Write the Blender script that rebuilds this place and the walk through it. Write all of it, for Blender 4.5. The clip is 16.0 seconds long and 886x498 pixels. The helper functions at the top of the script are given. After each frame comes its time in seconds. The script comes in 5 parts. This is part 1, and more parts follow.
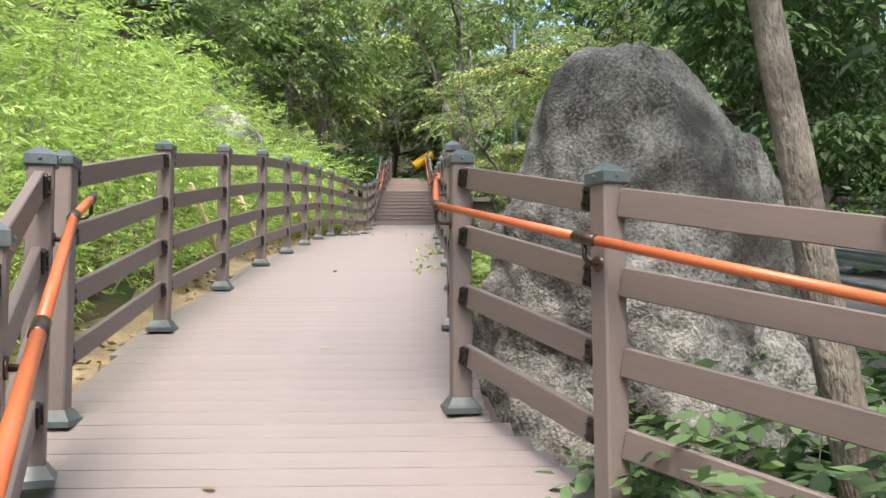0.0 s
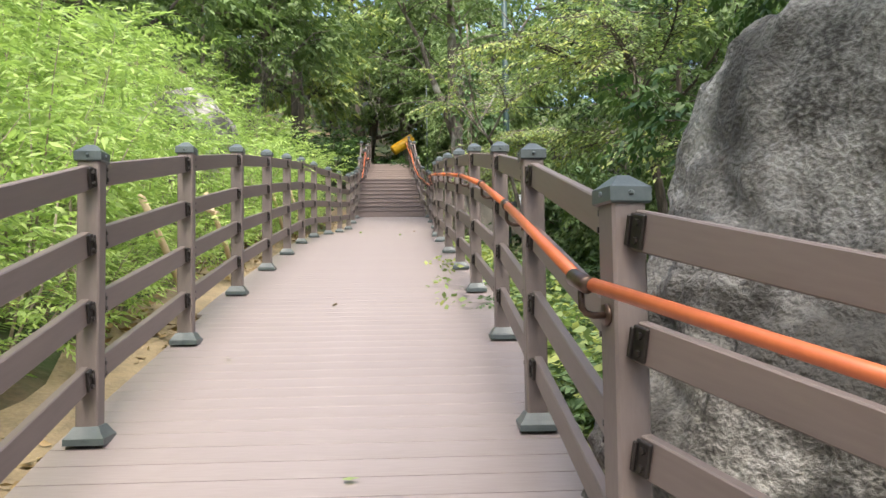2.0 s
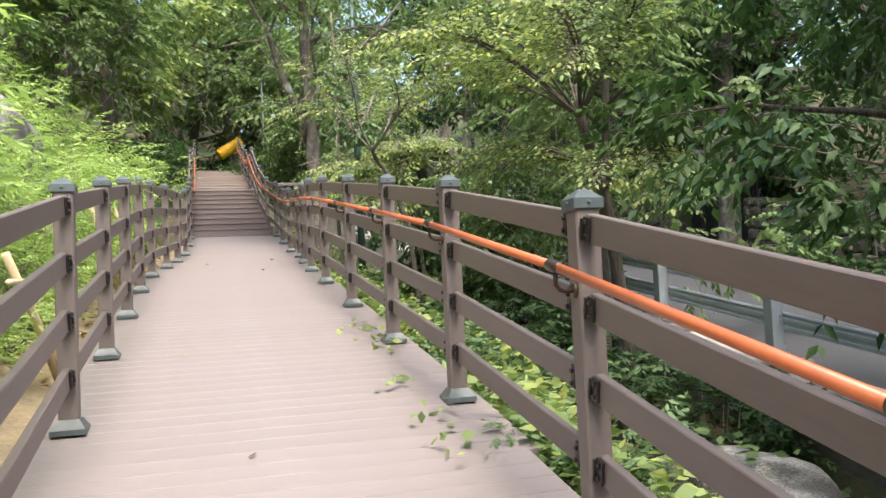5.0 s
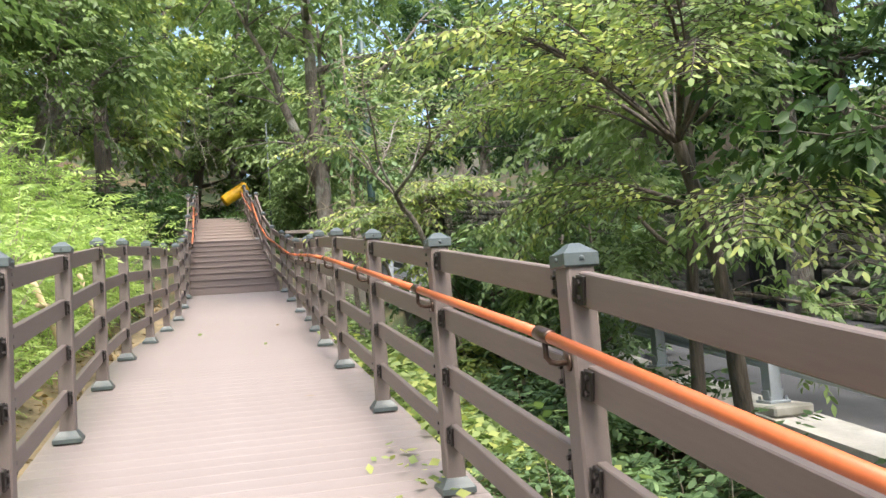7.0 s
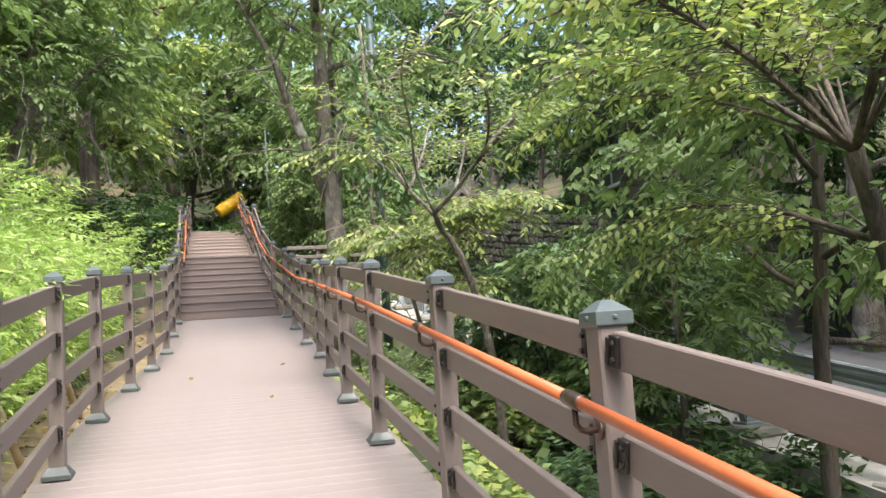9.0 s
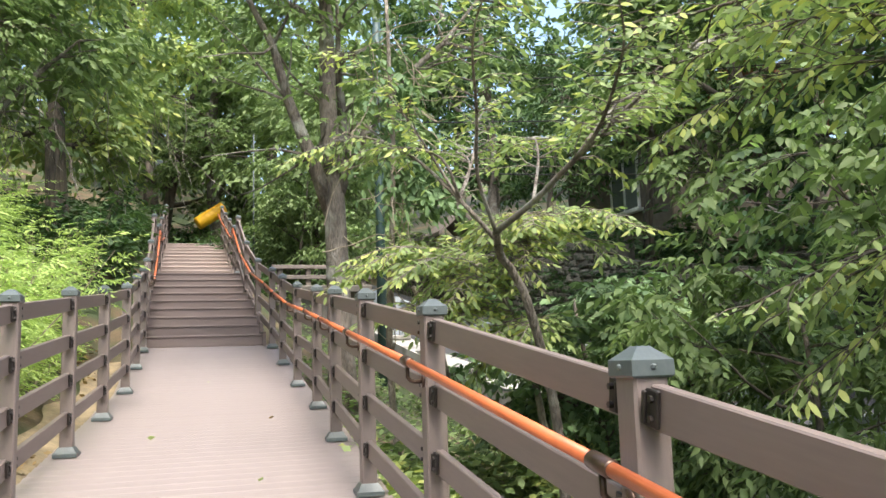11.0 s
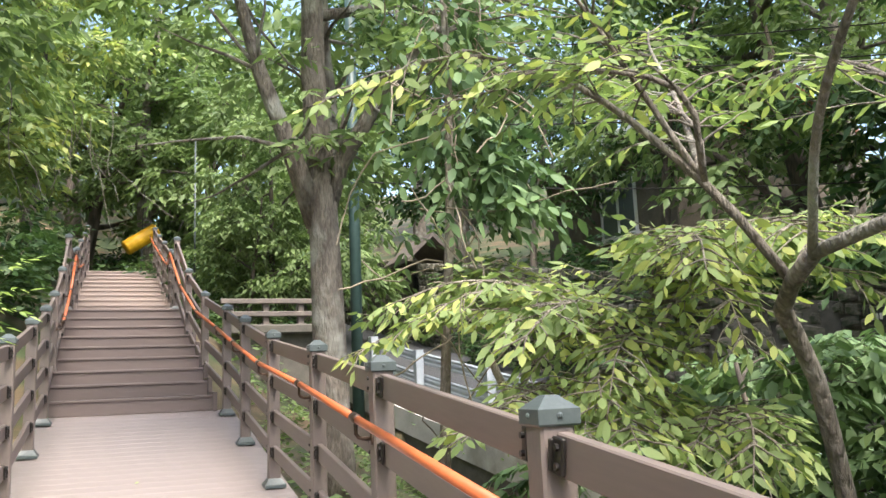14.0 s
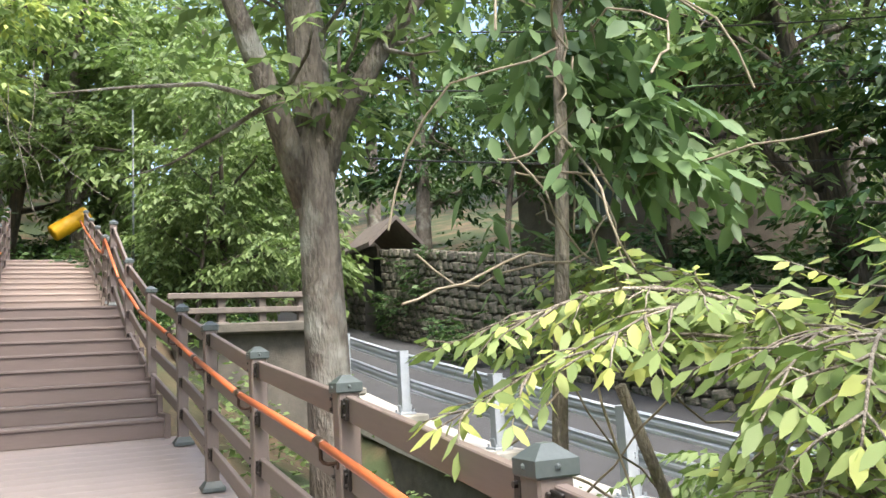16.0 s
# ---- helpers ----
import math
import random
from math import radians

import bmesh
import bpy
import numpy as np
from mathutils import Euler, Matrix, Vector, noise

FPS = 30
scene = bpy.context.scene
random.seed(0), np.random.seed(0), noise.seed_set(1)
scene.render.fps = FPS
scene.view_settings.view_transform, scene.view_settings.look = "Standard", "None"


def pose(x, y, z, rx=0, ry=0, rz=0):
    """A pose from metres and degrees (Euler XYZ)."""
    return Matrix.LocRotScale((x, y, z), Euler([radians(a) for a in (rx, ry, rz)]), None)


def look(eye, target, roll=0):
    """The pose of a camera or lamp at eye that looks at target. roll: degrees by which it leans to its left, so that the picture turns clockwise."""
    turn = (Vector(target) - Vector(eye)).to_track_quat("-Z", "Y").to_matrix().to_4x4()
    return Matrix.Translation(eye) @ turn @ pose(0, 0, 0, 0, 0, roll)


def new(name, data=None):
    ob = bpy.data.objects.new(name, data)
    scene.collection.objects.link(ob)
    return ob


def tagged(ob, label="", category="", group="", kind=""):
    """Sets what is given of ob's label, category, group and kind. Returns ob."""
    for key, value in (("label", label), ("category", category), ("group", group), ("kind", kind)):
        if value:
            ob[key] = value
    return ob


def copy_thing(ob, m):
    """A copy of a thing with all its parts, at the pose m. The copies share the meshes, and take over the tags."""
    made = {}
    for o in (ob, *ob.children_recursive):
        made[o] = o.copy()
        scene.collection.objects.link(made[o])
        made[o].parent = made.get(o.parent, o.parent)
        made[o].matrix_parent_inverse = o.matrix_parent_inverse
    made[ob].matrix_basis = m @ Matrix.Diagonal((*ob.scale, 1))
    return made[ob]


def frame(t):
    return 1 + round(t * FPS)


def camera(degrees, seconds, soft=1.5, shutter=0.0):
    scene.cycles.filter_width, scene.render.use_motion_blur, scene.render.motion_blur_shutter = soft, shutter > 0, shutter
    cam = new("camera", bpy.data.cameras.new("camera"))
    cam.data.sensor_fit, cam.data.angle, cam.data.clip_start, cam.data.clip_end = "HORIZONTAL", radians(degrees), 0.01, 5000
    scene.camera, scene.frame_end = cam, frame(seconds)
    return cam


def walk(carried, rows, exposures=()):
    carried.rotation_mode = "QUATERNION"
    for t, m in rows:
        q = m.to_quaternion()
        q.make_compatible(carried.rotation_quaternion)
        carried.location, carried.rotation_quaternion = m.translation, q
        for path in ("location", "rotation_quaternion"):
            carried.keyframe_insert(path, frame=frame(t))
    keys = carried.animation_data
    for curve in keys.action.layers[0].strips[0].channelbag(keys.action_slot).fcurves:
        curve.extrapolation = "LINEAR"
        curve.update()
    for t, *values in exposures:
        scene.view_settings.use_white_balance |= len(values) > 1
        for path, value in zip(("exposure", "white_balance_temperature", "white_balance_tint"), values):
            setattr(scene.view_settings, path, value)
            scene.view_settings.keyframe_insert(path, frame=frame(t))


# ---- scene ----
cam = camera(56.1, 16.0)
PATH = [
    (0, (0.232, 0.133, 1.328), (0.288, 2.127, 1.478), -0.2),
    (0.5, (0.106, 0.636, 1.441), (0.216, 2.629, 1.567), -1.4),
    (1, (0.063, 1.043, 1.59), (0.199, 3.035, 1.705), -1.3),
    (1.5, (-0.078, 1.51, 1.697), (0.006, 3.505, 1.812), -0.6),
    (2, (-0.156, 1.936, 1.797), (-0.033, 3.93, 1.901), -0.8),
    (2.5, (-0.213, 2.339, 1.938), (-0.068, 4.332, 2.026), -2.1),
    (3, (-0.389, 2.752, 2.069), (-0.199, 4.741, 2.158), -1.6),
    (3.5, (-0.502, 3.18, 2.131), (-0.259, 5.162, 2.251), -2.0),
    (4, (-0.627, 3.555, 2.238), (-0.31, 5.527, 2.343), -1.8),
    (4.5, (-0.763, 3.974, 2.368), (-0.325, 5.923, 2.463), -1.7),
    (4.7, (-0.767, 4.122, 2.376), (-0.24, 6.049, 2.464), -2.0),
    (6.8, (-0.481, 6.236, 2.8), (0.108, 8.14, 2.966), -4.3),
    (7, (-0.501, 6.399, 2.796), (0.029, 8.319, 2.98), -4.3),
    (7.5, (-0.549, 6.788, 2.927), (-0.072, 8.718, 3.146), -4.8),
    (8, (-0.477, 7.241, 3.004), (0.031, 9.165, 3.208), -5.5),
    (8.5, (-0.486, 7.676, 3.029), (0.042, 9.596, 3.209), -4.7),
    (9, (-0.52, 8.133, 3.172), (0.027, 10.046, 3.38), -3.9),
    (9.5, (-0.478, 8.602, 3.286), (0.041, 10.517, 3.538), -4.5),
    (10, (-0.522, 9.103, 3.303), (0.01, 11.015, 3.552), -3.4),
    (12.3, (-0.423, 11.56, 3.695), (0.243, 13.428, 3.954), -2.0),
    (12.5, (-0.42, 11.764, 3.698), (0.254, 13.632, 3.939), -3.3),
    (13, (-0.432, 12.295, 3.832), (0.245, 14.157, 4.105), -3.1),
    (13.5, (-0.387, 12.842, 3.882), (0.326, 14.682, 4.208), -3.6),
    (14, (-0.417, 13.312, 3.936), (0.322, 15.144, 4.252), -2.3),
    (14.5, (-0.453, 13.775, 4.045), (0.315, 15.594, 4.363), -1.2),
    (15, (-0.407, 14.198, 4.141), (0.395, 16.004, 4.445), -1.2),
    (15.5, (-0.379, 14.683, 4.203), (0.466, 16.468, 4.519), -1.6),
    (16, (-0.354, 15.137, 4.251), (0.519, 16.917, 4.521), -3.2),
]
walk(cam, [(t, look(eye, target, roll)) for t, eye, target, roll in PATH], exposures=[(0, 1.7, 6500, 8), (3.5, 1.68, 6500, 8), (7, 1.9, 6500, 8), (12.5, 1.95, 6500, 8), (16, 2.15, 6500, 8)])

# ---- light: bright hazy sky, soft sun ----
SUN_EL, SUN_AZ = 60.0, 178.0
world = bpy.data.worlds.new("sky")
scene.world = world
world.use_nodes = True
wn = world.node_tree.nodes
sky = wn.new("ShaderNodeTexSky")
sky.sky_type, sky.sun_disc = "NISHITA", False
sky.sun_elevation, sky.sun_rotation = radians(SUN_EL), radians(SUN_AZ)
sky.dust_density, sky.air_density = 4.0, 1.0
wn["Background"].inputs["Strength"].default_value = 0.15
world.node_tree.links.new(sky.outputs["Color"], wn["Background"].inputs["Color"])
sun_data = bpy.data.lights.new("sun", "SUN")
sun_data.energy, sun_data.angle, sun_data.color = 1.5, radians(22), (1.0, 0.96, 0.9)
sun = new("sun", sun_data)
az, el = radians(SUN_AZ), radians(SUN_EL)
sun.matrix_world = look((math.sin(az) * math.cos(el) * 60, math.cos(az) * math.cos(el) * 60, math.sin(el) * 60), (0, 0, 0))


# ---- materials ----
def mat(name, base, alt=None, rough=0.6, metal=0.0, scale=6.0, fine=60.0, bump=0.2, stretch=(1, 1, 1), dirt=None, dirt_at=0.62, random_amount=0.0, spec=0.5, lo=0.5, hi=1.0, depth=0.02, weight=0.5):
    """Two scales of colour noise, fine bump, optional stains and piece-to-piece variation."""
    m = bpy.data.materials.new(name)
    m.use_nodes = True
    n, l = m.node_tree.nodes, m.node_tree.links
    b = n["Principled BSDF"]
    b.inputs["Roughness"].default_value, b.inputs["Metallic"].default_value = rough, metal
    b.inputs["Specular IOR Level"].default_value = spec
    tc, mp = n.new("ShaderNodeTexCoord"), n.new("ShaderNodeMapping")
    mp.inputs["Scale"].default_value = stretch
    l.new(tc.outputs["Object"], mp.inputs["Vector"])
    big, small = n.new("ShaderNodeTexNoise"), n.new("ShaderNodeTexNoise")
    big.inputs["Scale"].default_value, big.inputs["Detail"].default_value = scale, 6
    small.inputs["Scale"].default_value, small.inputs["Detail"].default_value = fine, 4
    for t in (big, small):
        l.new(mp.outputs["Vector"], t.inputs["Vector"])
    mix = n.new("ShaderNodeMixRGB")
    alt = alt or tuple(c * 0.7 for c in base)
    mix.inputs[1].default_value, mix.inputs[2].default_value = (*base, 1), (*alt, 1)
    add = n.new("ShaderNodeMath")
    add.operation = "MULTIPLY_ADD"
    l.new(small.outputs["Fac"], add.inputs[0])
    add.inputs[1].default_value = weight
    l.new(big.outputs["Fac"], add.inputs[2])
    ramp = n.new("ShaderNodeMapRange")
    ramp.inputs["From Min"].default_value, ramp.inputs["From Max"].default_value = lo, hi
    l.new(add.outputs[0], ramp.inputs["Value"])
    l.new(ramp.outputs[0], mix.inputs[0])
    out = mix.outputs[0]
    if dirt:
        spots = n.new("ShaderNodeTexNoise")
        spots.inputs["Scale"].default_value, spots.inputs["Detail"].default_value = scale * 0.45, 8
        l.new(tc.outputs["Object"], spots.inputs["Vector"])
        r2 = n.new("ShaderNodeMapRange")
        r2.inputs["From Min"].default_value, r2.inputs["From Max"].default_value = dirt_at - 0.1, dirt_at + 0.06
        l.new(spots.outputs["Fac"], r2.inputs["Value"])
        m2 = n.new("ShaderNodeMixRGB")
        m2.inputs[2].default_value = (*dirt, 1)
        l.new(r2.outputs[0], m2.inputs[0])
        l.new(out, m2.inputs[1])
        out = m2.outputs[0]
    if random_amount:
        info, hsv, mr = n.new("ShaderNodeObjectInfo"), n.new("ShaderNodeHueSaturation"), n.new("ShaderNodeMapRange")
        mr.inputs["To Min"].default_value, mr.inputs["To Max"].default_value = 1 - random_amount, 1 + random_amount
        l.new(info.outputs["Random"], mr.inputs["Value"])
        l.new(mr.outputs[0], hsv.inputs["Value"])
        l.new(out, hsv.inputs["Color"])
        out = hsv.outputs[0]
    l.new(out, b.inputs["Base Color"])
    if bump:
        bp = n.new("ShaderNodeBump")
        bp.inputs["Strength"].default_value, bp.inputs["Distance"].default_value = bump, depth
        l.new(add.outputs[0], bp.inputs["Height"])
        l.new(bp.outputs[0], b.inputs["Normal"])
    return m


def leaf_mat(name, dark, light, through_amount=0.35, yellow=None):
    """Leaves: colour from leaf to leaf, some light through the blade, a waxy sheen."""
    m = bpy.data.materials.new(name)
    m.use_nodes = True
    n, l = m.node_tree.nodes, m.node_tree.links
    b, out = n["Principled BSDF"], n["Material Output"]
    b.inputs["Roughness"].default_value = 0.5
    b.inputs["Specular IOR Level"].default_value = 0.28
    geo, tc, noise_tex = n.new("ShaderNodeNewGeometry"), n.new("ShaderNodeTexCoord"), n.new("ShaderNodeTexNoise")
    noise_tex.inputs["Scale"].default_value = 0.9
    l.new(tc.outputs["Object"], noise_tex.inputs["Vector"])
    add = n.new("ShaderNodeMath")
    add.operation = "MULTIPLY_ADD"
    add.inputs[1].default_value = 0.6
    l.new(geo.outputs["Random Per Island"], add.inputs[0])
    l.new(noise_tex.outputs["Fac"], add.inputs[2])
    ramp = n.new("ShaderNodeValToRGB")
    e = ramp.color_ramp.elements
    e[0].position, e[0].color = 0.4, (*dark, 1)
    e[1].position, e[1].color = 0.95, (*light, 1)
    if yellow:
        k = e.new(1.0)
        e[1].position = 0.9
        k.color = (*yellow, 1)
    l.new(add.outputs[0], ramp.inputs[0])
    l.new(ramp.outputs[0], b.inputs["Base Color"])
    tr, mx = n.new("ShaderNodeBsdfTranslucent"), n.new("ShaderNodeMixShader")
    boost = n.new("ShaderNodeMixRGB")
    boost.blend_type, boost.inputs[0].default_value = "MULTIPLY", 1.0
    boost.inputs[2].default_value = (1.15, 1.3, 0.85, 1)
    l.new(ramp.outputs[0], boost.inputs[1])
    l.new(boost.outputs[0], tr.inputs["Color"])
    mx.inputs[0].default_value = through_amount
    l.new(b.outputs[0], mx.inputs[1])
    l.new(tr.outputs[0], mx.inputs[2])
    l.new(mx.outputs[0], out.inputs["Surface"])
    return m


M_POST = mat("brown_composite", (0.185, 0.146, 0.13), (0.14, 0.11, 0.098), rough=0.55, scale=3, fine=90, bump=0.06, stretch=(1, 1, 0.25), random_amount=0.06)
M_RAIL = mat("brown_rail", (0.175, 0.136, 0.12), (0.135, 0.104, 0.092), rough=0.5, scale=3, fine=80, bump=0.05, stretch=(1, 0.1, 1), random_amount=0.05)
M_CAP = mat("grey_green_cap", (0.085, 0.10, 0.10), (0.06, 0.075, 0.075), rough=0.4, scale=20, fine=120, bump=0.05, random_amount=0.1)
M_IRON = mat("dark_iron", (0.045, 0.038, 0.034), (0.03, 0.026, 0.024), rough=0.4, metal=0.6, scale=30, bump=0.05)
M_BRONZE = mat("bronze_bracket", (0.11, 0.07, 0.05), (0.07, 0.045, 0.035), rough=0.35, metal=0.7, scale=25, bump=0.05)
M_ORANGE = mat("orange_wood_tube", (0.52, 0.14, 0.05), (0.42, 0.105, 0.038), rough=0.38, scale=5, fine=50, bump=0.04, stretch=(1, 1, 0.15))
M_DECK = mat("deck_board", (0.255, 0.212, 0.2), (0.205, 0.17, 0.16), rough=0.55, scale=2.2, fine=70, bump=0.12, stretch=(0.12, 1, 1), dirt=(0.29, 0.245, 0.23), dirt_at=0.62, random_amount=0.025)
# Step brown lowered to include the canopy shade over the lower flight.
M_SHADED_STEP = mat("step_board", (0.15, 0.113, 0.102), (0.115, 0.087, 0.079), rough=0.55, scale=2.2, fine=70, bump=0.12, stretch=(0.12, 1, 1), random_amount=0.06)
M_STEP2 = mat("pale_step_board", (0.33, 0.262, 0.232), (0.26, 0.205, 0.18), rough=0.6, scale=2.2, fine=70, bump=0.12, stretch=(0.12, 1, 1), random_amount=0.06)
M_SOIL = mat("soil_and_litter", (0.15, 0.10, 0.055), (0.045, 0.036, 0.02), rough=0.95, scale=1.6, fine=24, bump=0.9, dirt=(0.035, 0.05, 0.016), dirt_at=0.52)
M_SAND = mat("sandy_soil", (0.31, 0.235, 0.14), (0.15, 0.115, 0.07), rough=0.95, scale=4, fine=40, bump=0.9)
M_ROCK = mat("granite", (0.46, 0.435, 0.39), (0.085, 0.079, 0.068), rough=0.9, scale=4.5, fine=60, bump=1.0, dirt=(0.085, 0.078, 0.067), dirt_at=0.56, lo=0.68, hi=1.06, depth=0.03, weight=0.75)
# Canopy shade over the lane is worked into this lowered stone tone.
M_SHADED_STONE = mat("shaded_wall_stone", (0.21, 0.185, 0.145), (0.09, 0.082, 0.066), rough=0.9, scale=4, fine=40, bump=0.7, dirt=(0.05, 0.06, 0.03), dirt_at=0.55, random_amount=0.3)
M_MORTAR = mat("mortar", (0.13, 0.115, 0.095), (0.07, 0.065, 0.055), rough=0.95, scale=6, bump=0.6)
M_CONC = mat("concrete", (0.50, 0.48, 0.44), (0.36, 0.345, 0.31), rough=0.85, scale=2.5, fine=50, bump=0.3, dirt=(0.2, 0.19, 0.16), dirt_at=0.6)
M_ROAD = mat("asphalt", (0.055, 0.055, 0.058), (0.04, 0.04, 0.042), rough=0.85, scale=3, fine=150, bump=0.4)
M_GALV = mat("galvanised_steel", (0.42, 0.45, 0.48), (0.32, 0.35, 0.38), rough=0.5, metal=0.25, scale=4, fine=60, bump=0.05)
M_BARK = mat("grey_bark", (0.2, 0.17, 0.138), (0.09, 0.075, 0.06), rough=0.9, scale=7, fine=48, lo=0.7, hi=1.05, depth=0.05, weight=0.8, bump=0.9, stretch=(1, 1, 0.3), dirt=(0.30, 0.29, 0.25), dirt_at=0.62)
M_BARK_DARK = mat("dark_bark", (0.12, 0.095, 0.072), (0.05, 0.042, 0.034), rough=0.9, scale=5, fine=26, lo=0.7, hi=1.05, depth=0.05, weight=0.8, bump=0.9, stretch=(1, 1, 0.2))
M_BARK_PALE = mat("pale_bark", (0.34, 0.295, 0.24), (0.17, 0.145, 0.115), rough=0.85, scale=9, fine=60, lo=0.7, hi=1.05, depth=0.05, weight=0.8, bump=0.8, stretch=(1, 1, 0.35), dirt=(0.14, 0.115, 0.09), dirt_at=0.56)
M_TWIG = mat("twig", (0.30, 0.25, 0.18), (0.17, 0.14, 0.1), rough=0.85, scale=20, bump=0.3)
M_STAKE = mat("pale_stake", (0.62, 0.48, 0.30), (0.45, 0.34, 0.2), rough=0.7, scale=12, bump=0.2, stretch=(1, 1, 0.2))
M_YELLOW = mat("yellow_plastic", (0.75, 0.42, 0.012), (0.62, 0.32, 0.01), rough=0.5, scale=8, bump=0.1)
M_GREENPOLE = mat("green_paint", (0.03, 0.06, 0.055), (0.02, 0.045, 0.04), rough=0.5, scale=10, bump=0.05)
M_DARKGATE = mat("black_gate", (0.012, 0.012, 0.012), (0.02, 0.019, 0.018), rough=0.6, scale=10, bump=0.1)
M_WHITE = mat("white_paint", (0.78, 0.77, 0.73), (0.62, 0.61, 0.57), rough=0.7, scale=3, bump=0.1)
M_HOUSE = mat("house_stone", (0.17, 0.14, 0.105), (0.09, 0.075, 0.058), rough=0.9, scale=3, fine=20, bump=0.8)
M_ROOF = mat("roof_slate", (0.17, 0.14, 0.12), (0.10, 0.085, 0.075), rough=0.8, scale=6, bump=0.4)
M_TILE = mat("red_roof_tile", (0.35, 0.15, 0.09), (0.24, 0.1, 0.06), rough=0.8, scale=6, bump=0.4)
M_PLATE = mat("dark_plate", (0.03, 0.03, 0.032), rough=0.4, bump=0)
M_GLASS = bpy.data.materials.new("window_glass")
M_GLASS.use_nodes = True
M_GLASS.node_tree.nodes["Principled BSDF"].inputs["Base Color"].default_value = (0.12, 0.14, 0.14, 1)
M_GLASS.node_tree.nodes["Principled BSDF"].inputs["Roughness"].default_value = 0.06
L_HEDGE = leaf_mat("hedge_leaf", (0.17, 0.255, 0.07), (0.40, 0.5, 0.17), 0.42)
L_BRIGHT = leaf_mat("bright_leaf", (0.125, 0.18, 0.06), (0.29, 0.36, 0.145), 0.38, (0.38, 0.41, 0.13))
L_MID = leaf_mat("mid_leaf", (0.07, 0.112, 0.042), (0.19, 0.255, 0.1), 0.38)
# Dark green, lowered further so the leaves carry deep shade under the canopy.
L_SHADED = leaf_mat("shaded_dark_leaf", (0.016, 0.046, 0.017), (0.075, 0.125, 0.042), 0.32)
L_BLUE = leaf_mat("blue_green_leaf", (0.055, 0.1, 0.042), (0.145, 0.22, 0.095), 0.25)
L_DRY = leaf_mat("dry_leaf", (0.12, 0.075, 0.03), (0.28, 0.19, 0.08), 0.1)


# ---- mesh helpers ----
class Build:
    """Gathers boxes, tubes and leaves into one mesh."""

    def __init__(self):
        self.v, self.f, self.n = [], [], 0

    def add(self, verts, faces):
        self.f += [tuple(i + self.n for i in q) for q in faces]
        self.v += [tuple(p) for p in verts]
        self.n += len(verts)

    def box(self, sx, sy, sz, m=Matrix(), bevel=0.0):
        """A box centred on the origin, with chamfered edges."""
        if not bevel:
            p = [m @ Vector((x * sx / 2, y * sy / 2, z * sz / 2)) for z in (-1, 1) for y in (-1, 1) for x in (-1, 1)]
            self.add(p, [(0, 2, 3, 1), (4, 5, 7, 6), (0, 1, 5, 4), (2, 6, 7, 3), (0, 4, 6, 2), (1, 3, 7, 5)])
            return
        bm = bmesh.new()
        bmesh.ops.create_cube(bm, size=1.0)
        bmesh.ops.scale(bm, vec=(sx, sy, sz), verts=bm.verts)
        bmesh.ops.bevel(bm, geom=bm.edges[:], offset=bevel, segments=1, affect="EDGES")
        bm.verts.index_update()
        self.add([m @ v.co for v in bm.verts], [[v.index for v in f.verts] for f in bm.faces])
        bm.free()

    def tube(self, pts, radii, sides=8, caps=True):
        pts = [Vector(p) for p in pts]
        start, rings = self.n, []
        ref = Vector((0.31, 0.17, 0.93)).normalized()
        for i, p in enumerate(pts):
            d = (pts[min(i + 1, len(pts) - 1)] - pts[max(i - 1, 0)]).normalized()
            a = d.cross(ref if abs(d.dot(ref)) < 0.95 else Vector((1, 0, 0))).normalized()
            b = d.cross(a)
            r = radii if isinstance(radii, (int, float)) else radii[i]
            rings.append([p + (a * math.cos(t) + b * math.sin(t)) * r for t in (2 * math.pi * k / sides for k in range(sides))])
        faces = []
        for i in range(len(pts) - 1):
            for k in range(sides):
                k2 = (k + 1) % sides
                faces.append((i * sides + k, i * sides + k2, (i + 1) * sides + k2, (i + 1) * sides + k))
        if caps:
            faces += [tuple(range(sides))[::-1], tuple((len(pts) - 1) * sides + k for k in range(sides))]
        self.add([q for ring in rings for q in ring], faces)

    def mesh(self, name, material, smooth=False):
        me = bpy.data.meshes.new(name)
        me.from_pydata(self.v, [], self.f)
        me.materials.append(material)
        if smooth:
            me.polygons.foreach_set("use_smooth", [True] * len(me.polygons))
        bm = bmesh.new()
        bm.from_mesh(me)
        bmesh.ops.recalc_face_normals(bm, faces=bm.faces)
        bm.to_mesh(me)
        bm.free()
        return me


def part(name, me, parent=None, m=Matrix(), label=""):
    ob = new(name, me)
    ob.parent = parent
    ob.matrix_basis = m
    return tagged(ob, label) if label else ob


